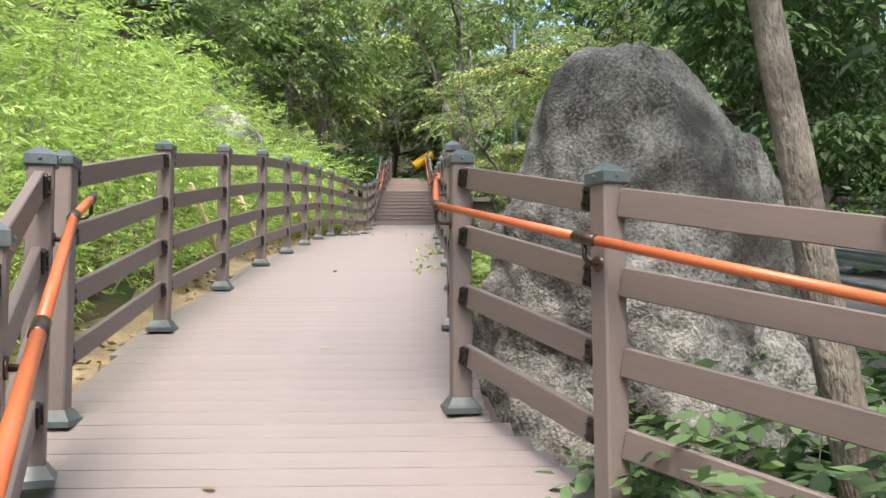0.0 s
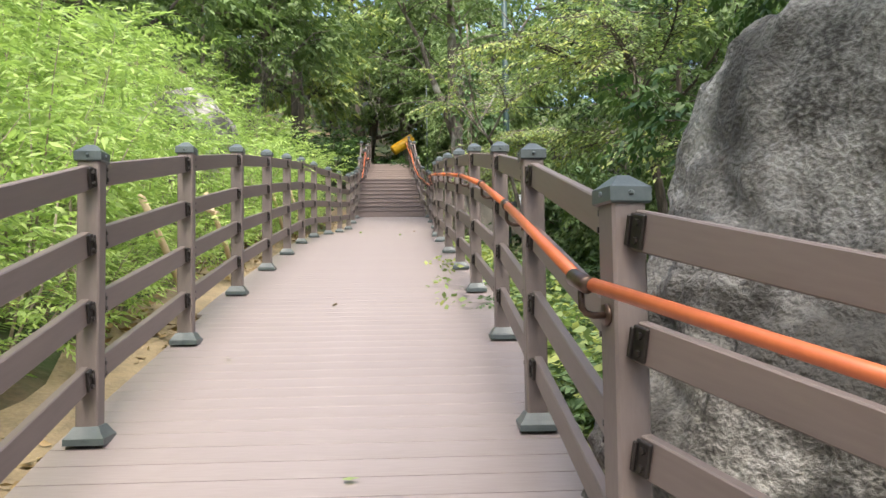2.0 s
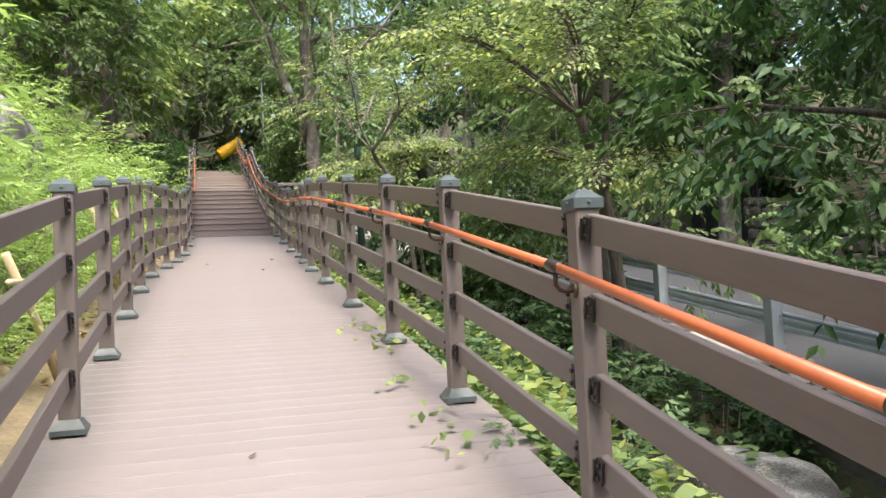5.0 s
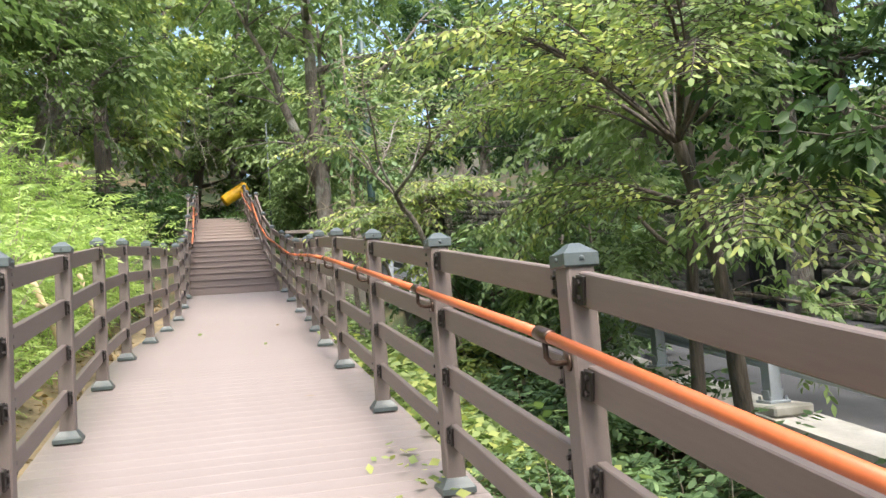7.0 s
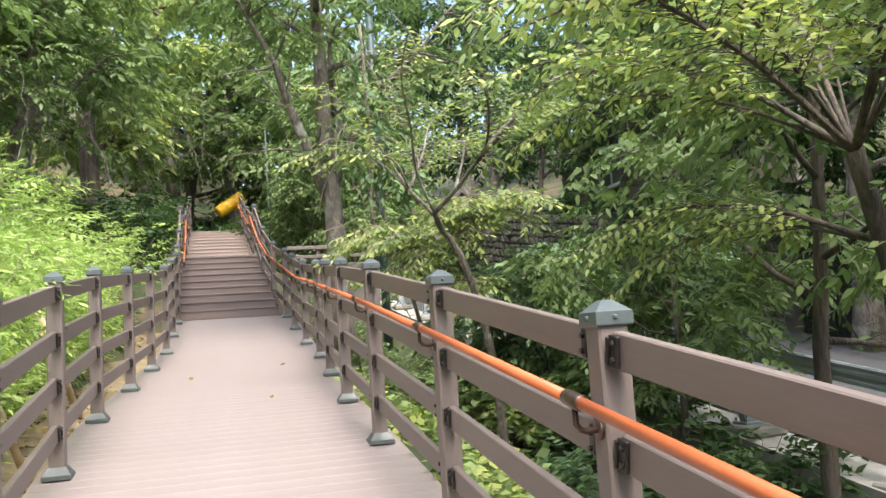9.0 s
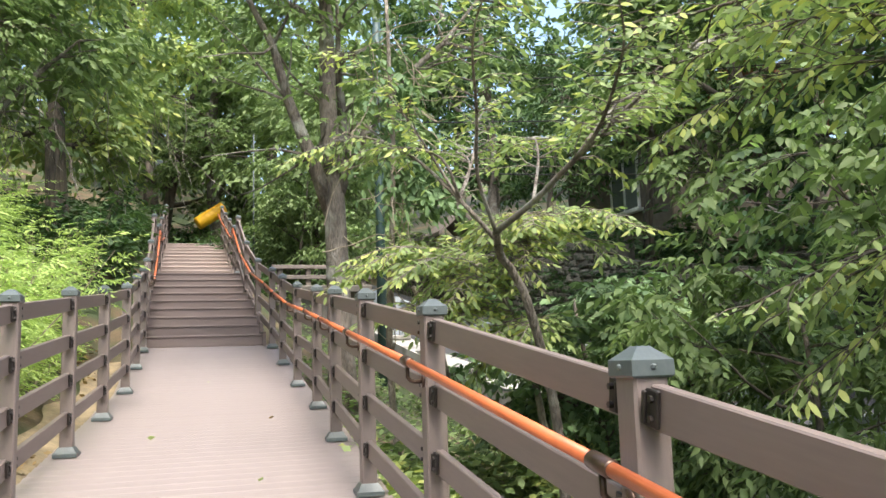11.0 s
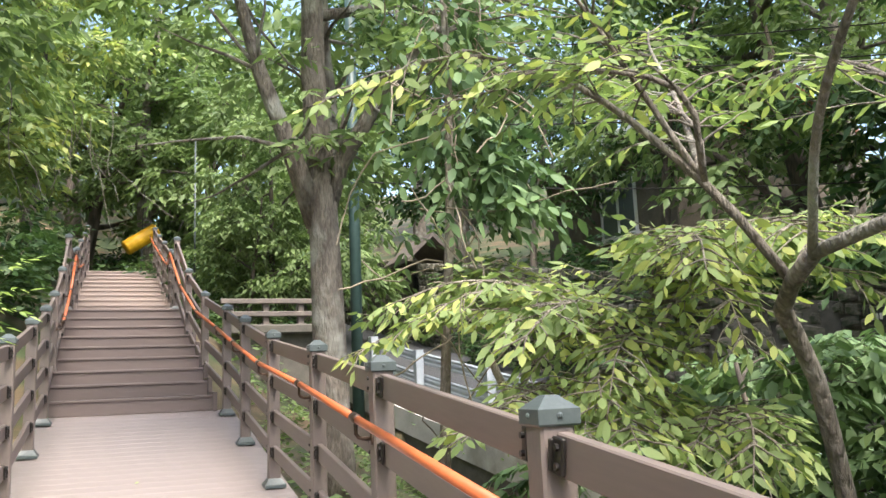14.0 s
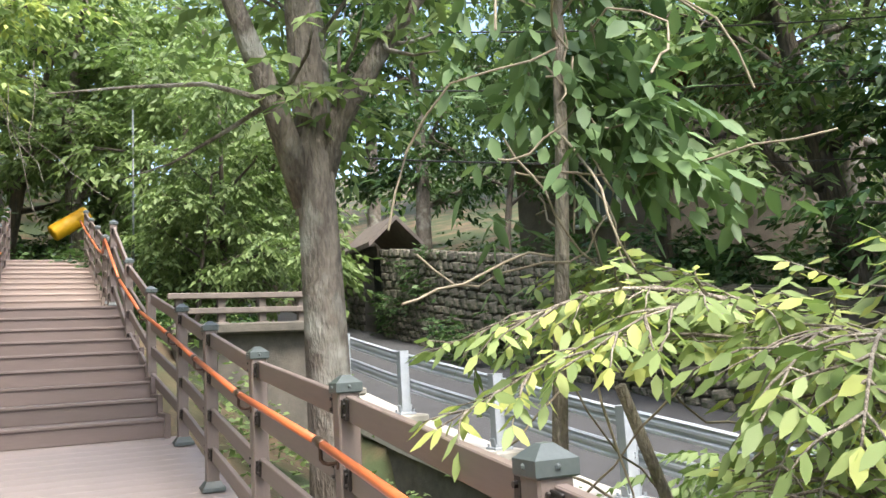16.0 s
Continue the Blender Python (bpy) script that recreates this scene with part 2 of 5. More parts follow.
def leaf_mesh(name, material, at, along, size, width=0.42, droop=0.25, rng=None, fine=False):
    """Many folded leaves in one mesh: at (n,3) stalk ends, along (n,3) directions, size (n,)."""
    n = len(at)
    rng = rng or np.random.default_rng(1)
    along = along / np.maximum(np.linalg.norm(along, axis=1, keepdims=True), 1e-6)
    side = np.cross(along, np.array([0, 0, 1.0]) + rng.normal(0, 0.45, (n, 3)))
    side /= np.maximum(np.linalg.norm(side, axis=1, keepdims=True), 1e-6)
    up = np.cross(side, along)
    s = size[:, None]
    fold = up * s * 0.09
    a1, a2 = at + along * s * 0.32 + up * s * 0.04, at + along * s * 0.68 - up * s * droop * 0.35
    tip = at + along * s - up * s * droop
    w1, w2 = side * s * width * 0.5, side * s * width * 0.4
    if fine:
        rows, corners = [at, a1 + w1 - fold, a2 + w2 - fold, tip, a2 - w2 - fold, a1 - w1 - fold], ((0, 1, 2), (0, 2, 3), (0, 3, 4), (0, 4, 5))
    else:
        mid = at + along * s * 0.42 + up * s * 0.05
        rows, corners = [at, mid + w1 - fold, tip, mid - w1 - fold], ((0, 1, 2), (0, 2, 3))
    v = np.stack(rows, 1).reshape(-1, 3)
    base = (np.arange(n) * len(rows))[:, None]
    loops = np.concatenate([base + k for tri in corners for k in tri], 1).reshape(-1)
    n = n * len(corners) // 2
    me = bpy.data.meshes.new(name)
    me.vertices.add(len(v))
    me.vertices.foreach_set("co", v.reshape(-1).astype(np.float32))
    me.loops.add(len(loops))
    me.loops.foreach_set("vertex_index", loops.astype(np.int32))
    me.polygons.add(n * 2)
    me.polygons.foreach_set("loop_start", np.arange(0, n * 6, 3, dtype=np.int32))
    me.update(calc_edges=True)
    me.materials.append(material)
    return me


def sprays(centres, heads, rng, leaflets=9, length=0.45, size=0.13):
    """Pinnate sprays: leaflets in two rows along arching stalks. Returns stalk ends, directions, sizes."""
    n = len(centres)
    heads = heads / np.maximum(np.linalg.norm(heads, axis=1, keepdims=True), 1e-6)
    side = np.cross(heads, np.array([0, 0, 1.0]) + rng.normal(0, 0.25, (n, 3)))
    side /= np.maximum(np.linalg.norm(side, axis=1, keepdims=True), 1e-6)
    at, al, sz = [], [], []
    ln = length * rng.uniform(0.7, 1.3, n)
    for k in range(leaflets):
        u = (k // 2 + 1) / (leaflets // 2 + 1)
        sgn = 0 if k == leaflets - 1 else (1 if k % 2 else -1)
        p = centres + heads * (ln * u)[:, None]
        p[:, 2] -= 0.35 * ln * u * u
        at.append(p)
        d = heads * (0.55 if sgn else 1.0) + side * sgn * 0.8 + rng.normal(0, 0.12, (n, 3))
        d[:, 2] -= 0.25
        al.append(d)
        sz.append(size * rng.uniform(0.75, 1.2, n))
    return np.concatenate(at), np.concatenate(al), np.concatenate(sz)


def line(points, y):
    return float(np.interp(y, [p[0] for p in points], [p[1] for p in points]))


# ---- plan: deck profile and edges along the walk ----
PROFILE = [(-12, -1.6), (-3, -0.95), (0, -0.13), (1.5, 0.27), (2.35, 0.47), (3, 0.63), (3.98, 0.87), (5.42, 1.21), (7.01, 1.51), (8.68, 1.80), (10.3, 2.04), (11.9, 2.27),
           (13.55, 2.50), (15.15, 2.69), (16.75, 2.85), (18.3, 3.0), (19.9, 3.18), (21.5, 3.45), (23.0, 3.73)]
LEFT = [(-3, -0.5), (0.8, -0.35), (2.02, -0.78), (3.18, -1.18), (3.85, -1.35), (5.42, -1.385), (13.55, -1.40), (15.15, -1.38), (16.75, -1.27), (18.3, -1.17), (19.9, -1.08), (23.0, -1.02)]
RIGHT = [(-3, 2.9), (0.5, 2.7), (1.6, 2.25), (2.3, 1.56), (2.97, 0.88), (3.98, 0.42), (5.46, 0.45), (7.01, 0.515), (8.67, 0.525), (13.6, 0.53), (15.1, 0.56), (16.75, 0.66), (18.4, 0.77), (20.0, 0.78), (23.0, 0.77)]
STAIR_Y, STAIR_Z, RISE, TREAD, RISERS = 23.0, 3.73, 0.168, 0.5, 9
TOP1_Z = STAIR_Z + RISE * RISERS
FLIGHT2_Y, RISERS2, TREAD2 = 29.0, 10, 0.63
TOP2_Z = TOP1_Z + 0.165 * RISERS2
TOP2_Y = FLIGHT2_Y + TREAD2 * (RISERS2 - 1)


def deck_z(y):
    return line(PROFILE, y)


def walk_z(y):
    """Height of the walked surface, flights included as slopes."""
    if y <= STAIR_Y:
        return deck_z(y)
    return line([(STAIR_Y, STAIR_Z), (27.0, TOP1_Z), (FLIGHT2_Y, TOP1_Z), (TOP2_Y, TOP2_Z), (TOP2_Y + 8, TOP2_Z + 0.6), (80, TOP2_Z + 14), (300, 60)], y)


def curb_z(y):
    return line([(-60, -8.46), (22, 3.02), (26, 3.68), (34, 5.0), (46, 6.9), (80, 12)], y)


def curb_x(y):
    return line([(10, 4.25), (20, 4.2), (23, 3.95), (25.5, 3.65), (29, 3.55), (46, 3.2)], y)


def wall_x(y):
    """Face of the garden wall beyond the lane, set back at the gate."""
    return line([(6, 9.9), (22.9, 9.9), (24.6, 8.7), (29, 7.9), (34, 7.5), (46, 7.1)], y)


def ground_z(x, y):
    d = walk_z(y) - 0.22
    wob = 0.12 * noise.noise((x * 0.5, y * 0.5, 0)) + 0.05 * noise.noise((x * 1.7, y * 1.7, 3))
    if x < -1.5:
        u = -1.5 - x
        return d + 0.1 + wob * min(1, u) + (0.28 * u if u < 8 else 2.24 + 0.5 * (u - 8)) - (0 if u < 40 else 0.42 * (u - 40))
    if x < 0.9:
        return d - 0.02
    k, w, c = curb_x(y), wall_x(y) + 0.35, curb_z(min(y, 45)) + max(0, (y - 45) * 0.2)
    if x < k:
        u = (x - 0.9) / (k - 0.9)
        return (d - 0.1) * (1 - u) + min(c - 1.1, d) * u + wob * u
    if x < w:
        return c - 0.35
    return c - 0.35 + 1.1 * min(1, (x - w) / 0.6) + wob + 0.22 * min(x - w, 40)


def bank_soil():
    """Bare sandy strip between deck and shrubs."""
    ys, us = [2.0 + 0.25 * k for k in range(84)], (0.0, 0.2, 0.4, 0.6, 0.8, 1.0)
    v = []
    for y in ys:
        x0, x1 = line(LEFT, y) - 0.1, line(LEFT, y) - 0.6 - 0.25 * noise.noise((y * 0.9, 2, 0))
        for u in us:
            x = x0 + (x1 - x0) * u
            v.append((x, y, max(ground_z(x, y), walk_z(y) - 0.16) + (0.025 + 0.04 * noise.noise((x * 4, y * 4, 1))) * (1 - u) + 0.006))
    w = len(us)
    b = Build()
    b.add(v, [(j * w + i, j * w + i + 1, (j + 1) * w + i + 1, (j + 1) * w + i) for j in range(len(ys) - 1) for i in range(w - 1)])
    tagged(new("bank_soil", b.mesh("bank_soil", M_SAND, True)), "bare tan sandy soil between deck and shrubs", "ground", kind="structure")


def build_ground():
    xs = sorted(set([-160, -110, -75, -55, -42, -32, -25, -20, -16, -13, -11] + [round(-9.5 + 0.4 * k, 2) for k in range(35)] + [round(4.4 + 0.3 * k, 2) for k in range(24)] + [13, 16, 20, 26, 34, 45, 60, 90, 130, 170]))
    ys = sorted(set([-90, -60, -40, -25, -16, -10, -6, -3] + [round(-1 + 0.4 * k, 2) for k in range(100)] + [41, 44, 48, 53, 60, 70, 85, 110, 150, 210]))
    v = [(x, y, ground_z(x, y)) for y in ys for x in xs]
    w = len(xs)
    f = [(j * w + i, j * w + i + 1, (j + 1) * w + i + 1, (j + 1) * w + i) for j in range(len(ys) - 1) for i in range(w - 1)]
    b = Build()
    b.add(v, f)
    tagged(new("ground", b.mesh("ground", M_SOIL, True)), "brown forest soil with leaf litter beside the deck", "ground", kind="structure")


build_ground()
bank_soil()

# ---- fences ----
POST_W = 0.09
RAIL_AT = (1.085, 0.815, 0.545, 0.275)


def post_meshes():
    b = Build()
    b.box(POST_W, POST_W, 1.17, pose(0, 0, 0.585), 0.007)
    body = b.mesh("post", M_POST)
    c = Build()
    w = POST_W / 2 + 0.006
    rings = [(w, 1.14), (w + 0.004, 1.145), (w + 0.004, 1.18), (w - 0.004, 1.186), (0.016, 1.212), (0.0, 1.214)]
    v, f = [], []
    for r, z in rings[:-1]:
        v += [(-r, -r, z), (r, -r, z), (r, r, z), (-r, r, z)]
    for i in range(len(rings) - 2):
        f += [(i * 4 + k, i * 4 + (k + 1) % 4, i * 4 + 4 + (k + 1) % 4, i * 4 + 4 + k) for k in range(4)]
    f += [(16, 17, 18, 19), (3, 2, 1, 0)]
    c.add(v, f)
    for sx, sy in ((0, -1), (0, 1), (1, 0), (-1, 0)):
        c.box(0.014, 0.014, 0.014, pose(sx * (w + 0.004), sy * (w + 0.004), 1.165), 0.004)
    cap = c.mesh("cap", M_CAP)
    k = Build()
    v, f = [], []
    for r, z in ((0.08, 0.0), (0.08, 0.026), (0.068, 0.04), (0.056, 0.06), (0.049, 0.07)):
        v += [(-r, -r, z), (r, -r, z), (r, r, z), (-r, r, z)]
    for i in range(4):
        f += [(i * 4 + q, i * 4 + (q + 1) % 4, i * 4 + 4 + (q + 1) % 4, i * 4 + 4 + q) for q in range(4)]
    k.add(v, f + [(3, 2, 1, 0), (16, 17, 18, 19)])
    skirt = k.mesh("skirt", M_CAP)
    h = Build()
    h.box(0.012, 0.05, 0.085, pose(0, 0.025, 0), 0.003)
    h.box(0.03, 0.012, 0.075, pose(0.0, 0.004, 0), 0.003)
    for dz in (-0.022, 0.022):
        h.tube([(-0.018, 0.03, dz), (0.014, 0.03, dz)], 0.009, 6)
    return body, cap, skirt, h.mesh("bracket", M_IRON)


BODY, CAP, SKIRT, BRACKET = post_meshes()
RAIL_MESHES = {}


def rail_mesh(length):
    key = round(length, 2)
    if key not in RAIL_MESHES:
        b = Build()
        b.box(0.034, key, 0.1, Matrix(), 0.004)
        RAIL_MESHES[key] = b.mesh("rail", M_RAIL)
    return RAIL_MESHES[key]


def fence(posts, label, skirts=True, inner=1, shared=False):
    """A post-and-rail fence through posts (x, y, z of the base)."""
    root = tagged(new("fence"), label, "fence", kind="structure")
    for i, p in enumerate(posts):
        if shared and i == 0:
            continue
        a, q = Vector(posts[max(i - 1, 0)]), Vector(posts[min(i + 1, len(posts) - 1)])
        yaw = math.degrees(math.atan2(-(q - a).x, (q - a).y))
        post = part("post", BODY, root, pose(*p, 0, 0, yaw))
        part("cap", CAP, post, label="dark grey-green pyramid cap")
        if skirts:
            part("skirt", SKIRT, post, label="dark grey base skirt")
    for p, q in zip(posts[:-1], posts[1:]):
        p, q = Vector(p), Vector(q)
        d = q - p
        flat = math.hypot(d.x, d.y)
        yaw, pitch = math.degrees(math.atan2(-d.x, d.y)), math.degrees(math.atan2(d.z, flat))
        gap = POST_W / 2 + 0.012
        ln = (flat - 2 * gap) / math.cos(radians(pitch))
        for h in RAIL_AT:
            mid = (p + q) / 2 + Vector((0, 0, h))
            rail = part("rail", rail_mesh(ln), root, pose(*mid, pitch, 0, yaw))
            for end in (-1, 1):
                part("bracket", BRACKET, rail, pose(inner * 0.024, end * ln / 2, 0, 0, 0, 180 if end > 0 else 0))
    return root


LEFT_POSTS = [(line(LEFT, y), y, deck_z(y)) for y in (3.85, 5.42, 7.01, 8.68, 10.3, 11.9, 13.53, 15.17, 16.74, 18.3, 19.9, 21.4, 22.65)]
RIGHT_POSTS = [(line(RIGHT, y), y, deck_z(y)) for y in (2.97, 3.98, 5.46, 7.01, 8.67, 10.22, 11.9, 13.6, 15.1, 16.75, 18.4, 19.95, 21.4, 22.7)]
STAIR_RIGHT = [RIGHT_POSTS[-1], (0.70, 24.3, 4.0), (0.62, 25.8, 4.51), (0.56, 27.3, TOP1_Z), (0.62, 28.7, TOP1_Z), (0.64, 30.1, 5.5), (0.62, 31.8, 5.95), (0.6, 33.5, 6.4), (0.58, 35.2, TOP2_Z)]
STAIR_LEFT = [LEFT_POSTS[-1], (-1.05, 24.3, 4.0), (-1.05, 25.8, 4.51), (-1.05, 27.3, TOP1_Z), (-1.05, 28.7, TOP1_Z), (-1.03, 30.1, 5.5), (-1.02, 31.8, 5.95), (-1.0, 33.5, 6.4), (-0.98, 35.2, TOP2_Z)]
fence(LEFT_POSTS, "brown composite post-and-rail fence along the bank edge of the deck", inner=1)
fence([RIGHT_POSTS[0], (1.56, 2.3, 0.43), (2.25, 1.6, 0.2), (2.7, 0.5, 0.0)], "brown composite fence turning away round the boulder", inner=-1, shared=True)
fence(RIGHT_POSTS, "brown composite post-and-rail fence on the valley edge", inner=-1)
fence([(-0.32, 0.9, 0.03), (-0.74, 2.02, 0.33), (-1.15, 3.18, 0.72)], "brown composite fence at the foot of the ramp", inner=1)
fence(STAIR_RIGHT[1:], "brown fence climbing beside the stairs, valley side", inner=-1)
fence(STAIR_LEFT[1:], "brown fence climbing beside the stairs, bank side", inner=1)
for a, b2 in ((STAIR_RIGHT[0], STAIR_RIGHT[1]), (STAIR_LEFT[0], STAIR_LEFT[1])):
    d = Vector(b2) - Vector(a)
    flat = math.hypot(d.x, d.y)
    root = tagged(new("fence"), "short brown rail span where the stairs begin", "fence", kind="structure")
    for h in RAIL_AT:
        part("rail", rail_mesh(flat / math.cos(math.atan2(d.z, flat)) - 0.14), root,
             pose(*((Vector(a) + Vector(b2)) / 2 + Vector((0, 0, h))), math.degrees(math.atan2(d.z, flat)), 0, math.degrees(math.atan2(-d.x, d.y))))


def handrail(posts, side, height, label, off=0.114):
    """An orange tube on dark brackets; side -1 stands off to the left of the fence's run."""
    root = tagged(new("handrail"), label, "handrail")
    pts = []
    for i, p in enumerate(posts):
        a, q = Vector(posts[max(i - 1, 0)]), Vector(posts[min(i + 1, len(posts) - 1)])
        d = (q - a).normalized()
        nrm = Vector((d.y, -d.x, 0)).normalized() * side
        pts.append((Vector(p) + Vector((0, 0, height)) + nrm * off, nrm, d))
    b = Build()
    for (p, _, _), (q, _, _) in zip(pts[:-1], pts[1:]):
        b.tube([p, q], 0.0175, 14)
    part("tube", b.mesh("tube", M_ORANGE, True), root, label="orange wood-grain tube")
    for p, nrm, d in pts:
        s, g = Build(), Build()
        s.tube([p - d * 0.05, p - d * 0.045, p + d * 0.045, p + d * 0.05], [0.0185, 0.0225, 0.0225, 0.0185], 14)
        part("sleeve", s.mesh("sleeve", M_BRONZE, True), root, label="dark bronze joint sleeve")
        low = p - Vector((0, 0, 0.085))
        g.tube([p - Vector((0, 0, 0.02)), low + Vector((0, 0, 0.02)), low + Vector((0, 0, 0.006)) - nrm * 0.012, low - nrm * 0.03, low - nrm * (off - POST_W / 2)], 0.009, 8)
        g.tube([low - nrm * (off - POST_W / 2 - 0.008), low - nrm * (off - POST_W / 2)], 0.028, 10)
        part("bracket", g.mesh("bracket", M_BRONZE, True), root, label="dark bronze bracket")
    return root


handrail([(2.25, 1.6, 0.18), (1.56, 2.3, 0.39), RIGHT_POSTS[0], RIGHT_POSTS[1]] + RIGHT_POSTS[2:] + STAIR_RIGHT[1:], -1, 0.95, "orange tube handrail along the valley fence")
handrail([(-0.32, 0.9, 0.03), (-0.74, 2.02, 0.33), (-1.15, 3.18, 0.72), (-1.3, 3.72, 0.86)], 1, 0.96, "orange tube handrail at the foot of the ramp")
handrail([(-1.03, 23.6, 3.9), (-1.05, 24.3, 4.0), (-1.05, 25.8, 4.51), (-1.05, 27.3, TOP1_Z), (-1.05, 28.7, TOP1_Z), (-1.03, 30.1, 5.5)], 1, 0.88, "orange tube handrail beside the stairs, bank side")


# ---- boulder, rocks ----
def rock(name, centre, size, seed, label, sub=5, sharp=0.62):
    bm = bmesh.new()
    bmesh.ops.create_icosphere(bm, subdivisions=sub, radius=1.0)
    for v in bm.verts:
        n = v.co.normalized()
        p = Vector([math.copysign(abs(c) ** sharp, c) for c in n])
        q = n * 1.3 + Vector((seed, seed * 0.7, 0))
        p += n * (0.16 * noise.noise(q * 1.3) + 0.07 * noise.noise(q * 3.1) + 0.045 * noise.noise(q * 7) + 0.022 * noise.noise(q * 16) + 0.012 * noise.noise(q * 34))
        v.co = (p.x * size[0], p.y * size[1], p.z * size[2])
    me = bpy.data.meshes.new(name)
    bm.to_mesh(me)
    bm.free()
    me.materials.append(M_ROCK)
    me.polygons.foreach_set("use_smooth", [True] * len(me.polygons))
    ob = tagged(new(name, me), label, "rock")
    ob.matrix_basis = Matrix.Translation(centre)
    return ob


def boulder():
    """A block split along a few planes, weathered by noise at several scales."""
    centre = Vector((1.6, 4.7, 1.2))
    planes = [((-0.93, -0.12, 0.2), (0.74, 4.5, 1.9)), ((-0.62, -0.78, 0.1), (0.9, 4.15, 1.9)), ((0.02, -0.98, 0.16), (1.25, 3.88, 2.1)), ((0.62, -0.74, 0.24), (1.55, 3.95, 2.1)),
              ((0.9, 0.1, 0.4), (2.35, 4.7, 1.6)), ((0.02, -0.12, 0.99), (1.2, 4.2, 2.63)), ((0.6, -0.2, 0.78), (1.5, 4.2, 2.56)), ((-0.7, 0.1, 0.7), (0.96, 4.4, 2.55)), ((0, 1, 0.25), (1.6, 5.35, 1.2)), ((-0.85, 0.5, 0.25), (0.78, 4.85, 1.9)), ((0, 0, -1), (1.6, 4.7, -0.5))]
    faces = [(Vector(n).normalized(), (Vector(p) - centre).dot(Vector(n).normalized())) for n, p in planes]
    bm = bmesh.new()
    bmesh.ops.create_icosphere(bm, subdivisions=7, radius=1.0)
    for v in bm.verts:
        n = v.co.normalized()
        r = sum(max(0.001, n.dot(m) / d) ** 26 for m, d in faces) ** (-1 / 26)
        p = n * r
        r += 0.09 * noise.noise(p * 1.7) + 0.055 * noise.noise(p * 4.1 + Vector((3, 0, 0))) + 0.034 * noise.noise(p * 9) + 0.022 * noise.noise(p * 21) + 0.009 * noise.noise(p * 45)
        r -= 0.035 * max(0.0, 1 - abs(noise.noise(Vector((p.x * 1.6, p.y * 1.6, p.z * 0.5)))) * 14)
        v.co = n * r
    me = bpy.data.meshes.new("boulder")
    bm.to_mesh(me)
    bm.free()
    me.materials.append(M_ROCK)
    me.polygons.foreach_set("use_smooth", [True] * len(me.polygons))
    ob = tagged(new("boulder", me), "huge grey weathered granite boulder beside the fence", "rock")
    ob.matrix_basis = Matrix.Translation(centre)


boulder()
rock("rock", (-3.6, 15.5, 3.9), (0.9, 1.3, 1.1), 8.1, "pale granite outcrop among the bank shrubs", sub=4)
rock("rock", (2.3, 8.8, 0.95), (0.4, 0.7, 0.35), 5.5, "grey mossy rock on the slope below the deck", sub=4)

# ---- road, retaining wall, guard rail ----
ROAD_Y0, ROAD_Y1 = -10, 46


def strip(name, x0, x1, dz0, dz1, material, label, category, steps=57):
    """A solid strip along the road between two heights that follow its grade."""
    b = Build()
    v, f = [], []
    for i in range(steps):
        y = ROAD_Y0 + (ROAD_Y1 - ROAD_Y0) * i / (steps - 1)
        c = curb_z(y)
        a, e = curb_x(y) + x0, (wall_x(y) + 0.1 if x1 is None else curb_x(y) + x1)
        v += [(a, y, c + dz0), (e, y, c + dz0), (e, y, c + dz1), (a, y, c + dz1)]
    for i in range(steps - 1):
        f += [(i * 4 + k, i * 4 + (k + 1) % 4, i * 4 + 4 + (k + 1) % 4, i * 4 + 4 + k) for k in range(4)]
    b.add(v, f + [(0, 1, 2, 3), tuple(len(v) - 4 + k for k in range(4))])
    return tagged(new(name, b.mesh(name, material)), label, category, kind="structure")


strip("road", 0.5, None, -0.5, -0.12, M_ROAD, "dark asphalt lane climbing beyond the guard rail", "road")
strip("kerb", -0.02, 0.5, -0.34, 0.0, M_CONC, "pale stained concrete kerb beam along the lane", "kerb")
strip("retaining_wall", 0.03, 0.45, -1.7, -0.345, M_MORTAR, "rubble retaining wall under the lane kerb", "wall")


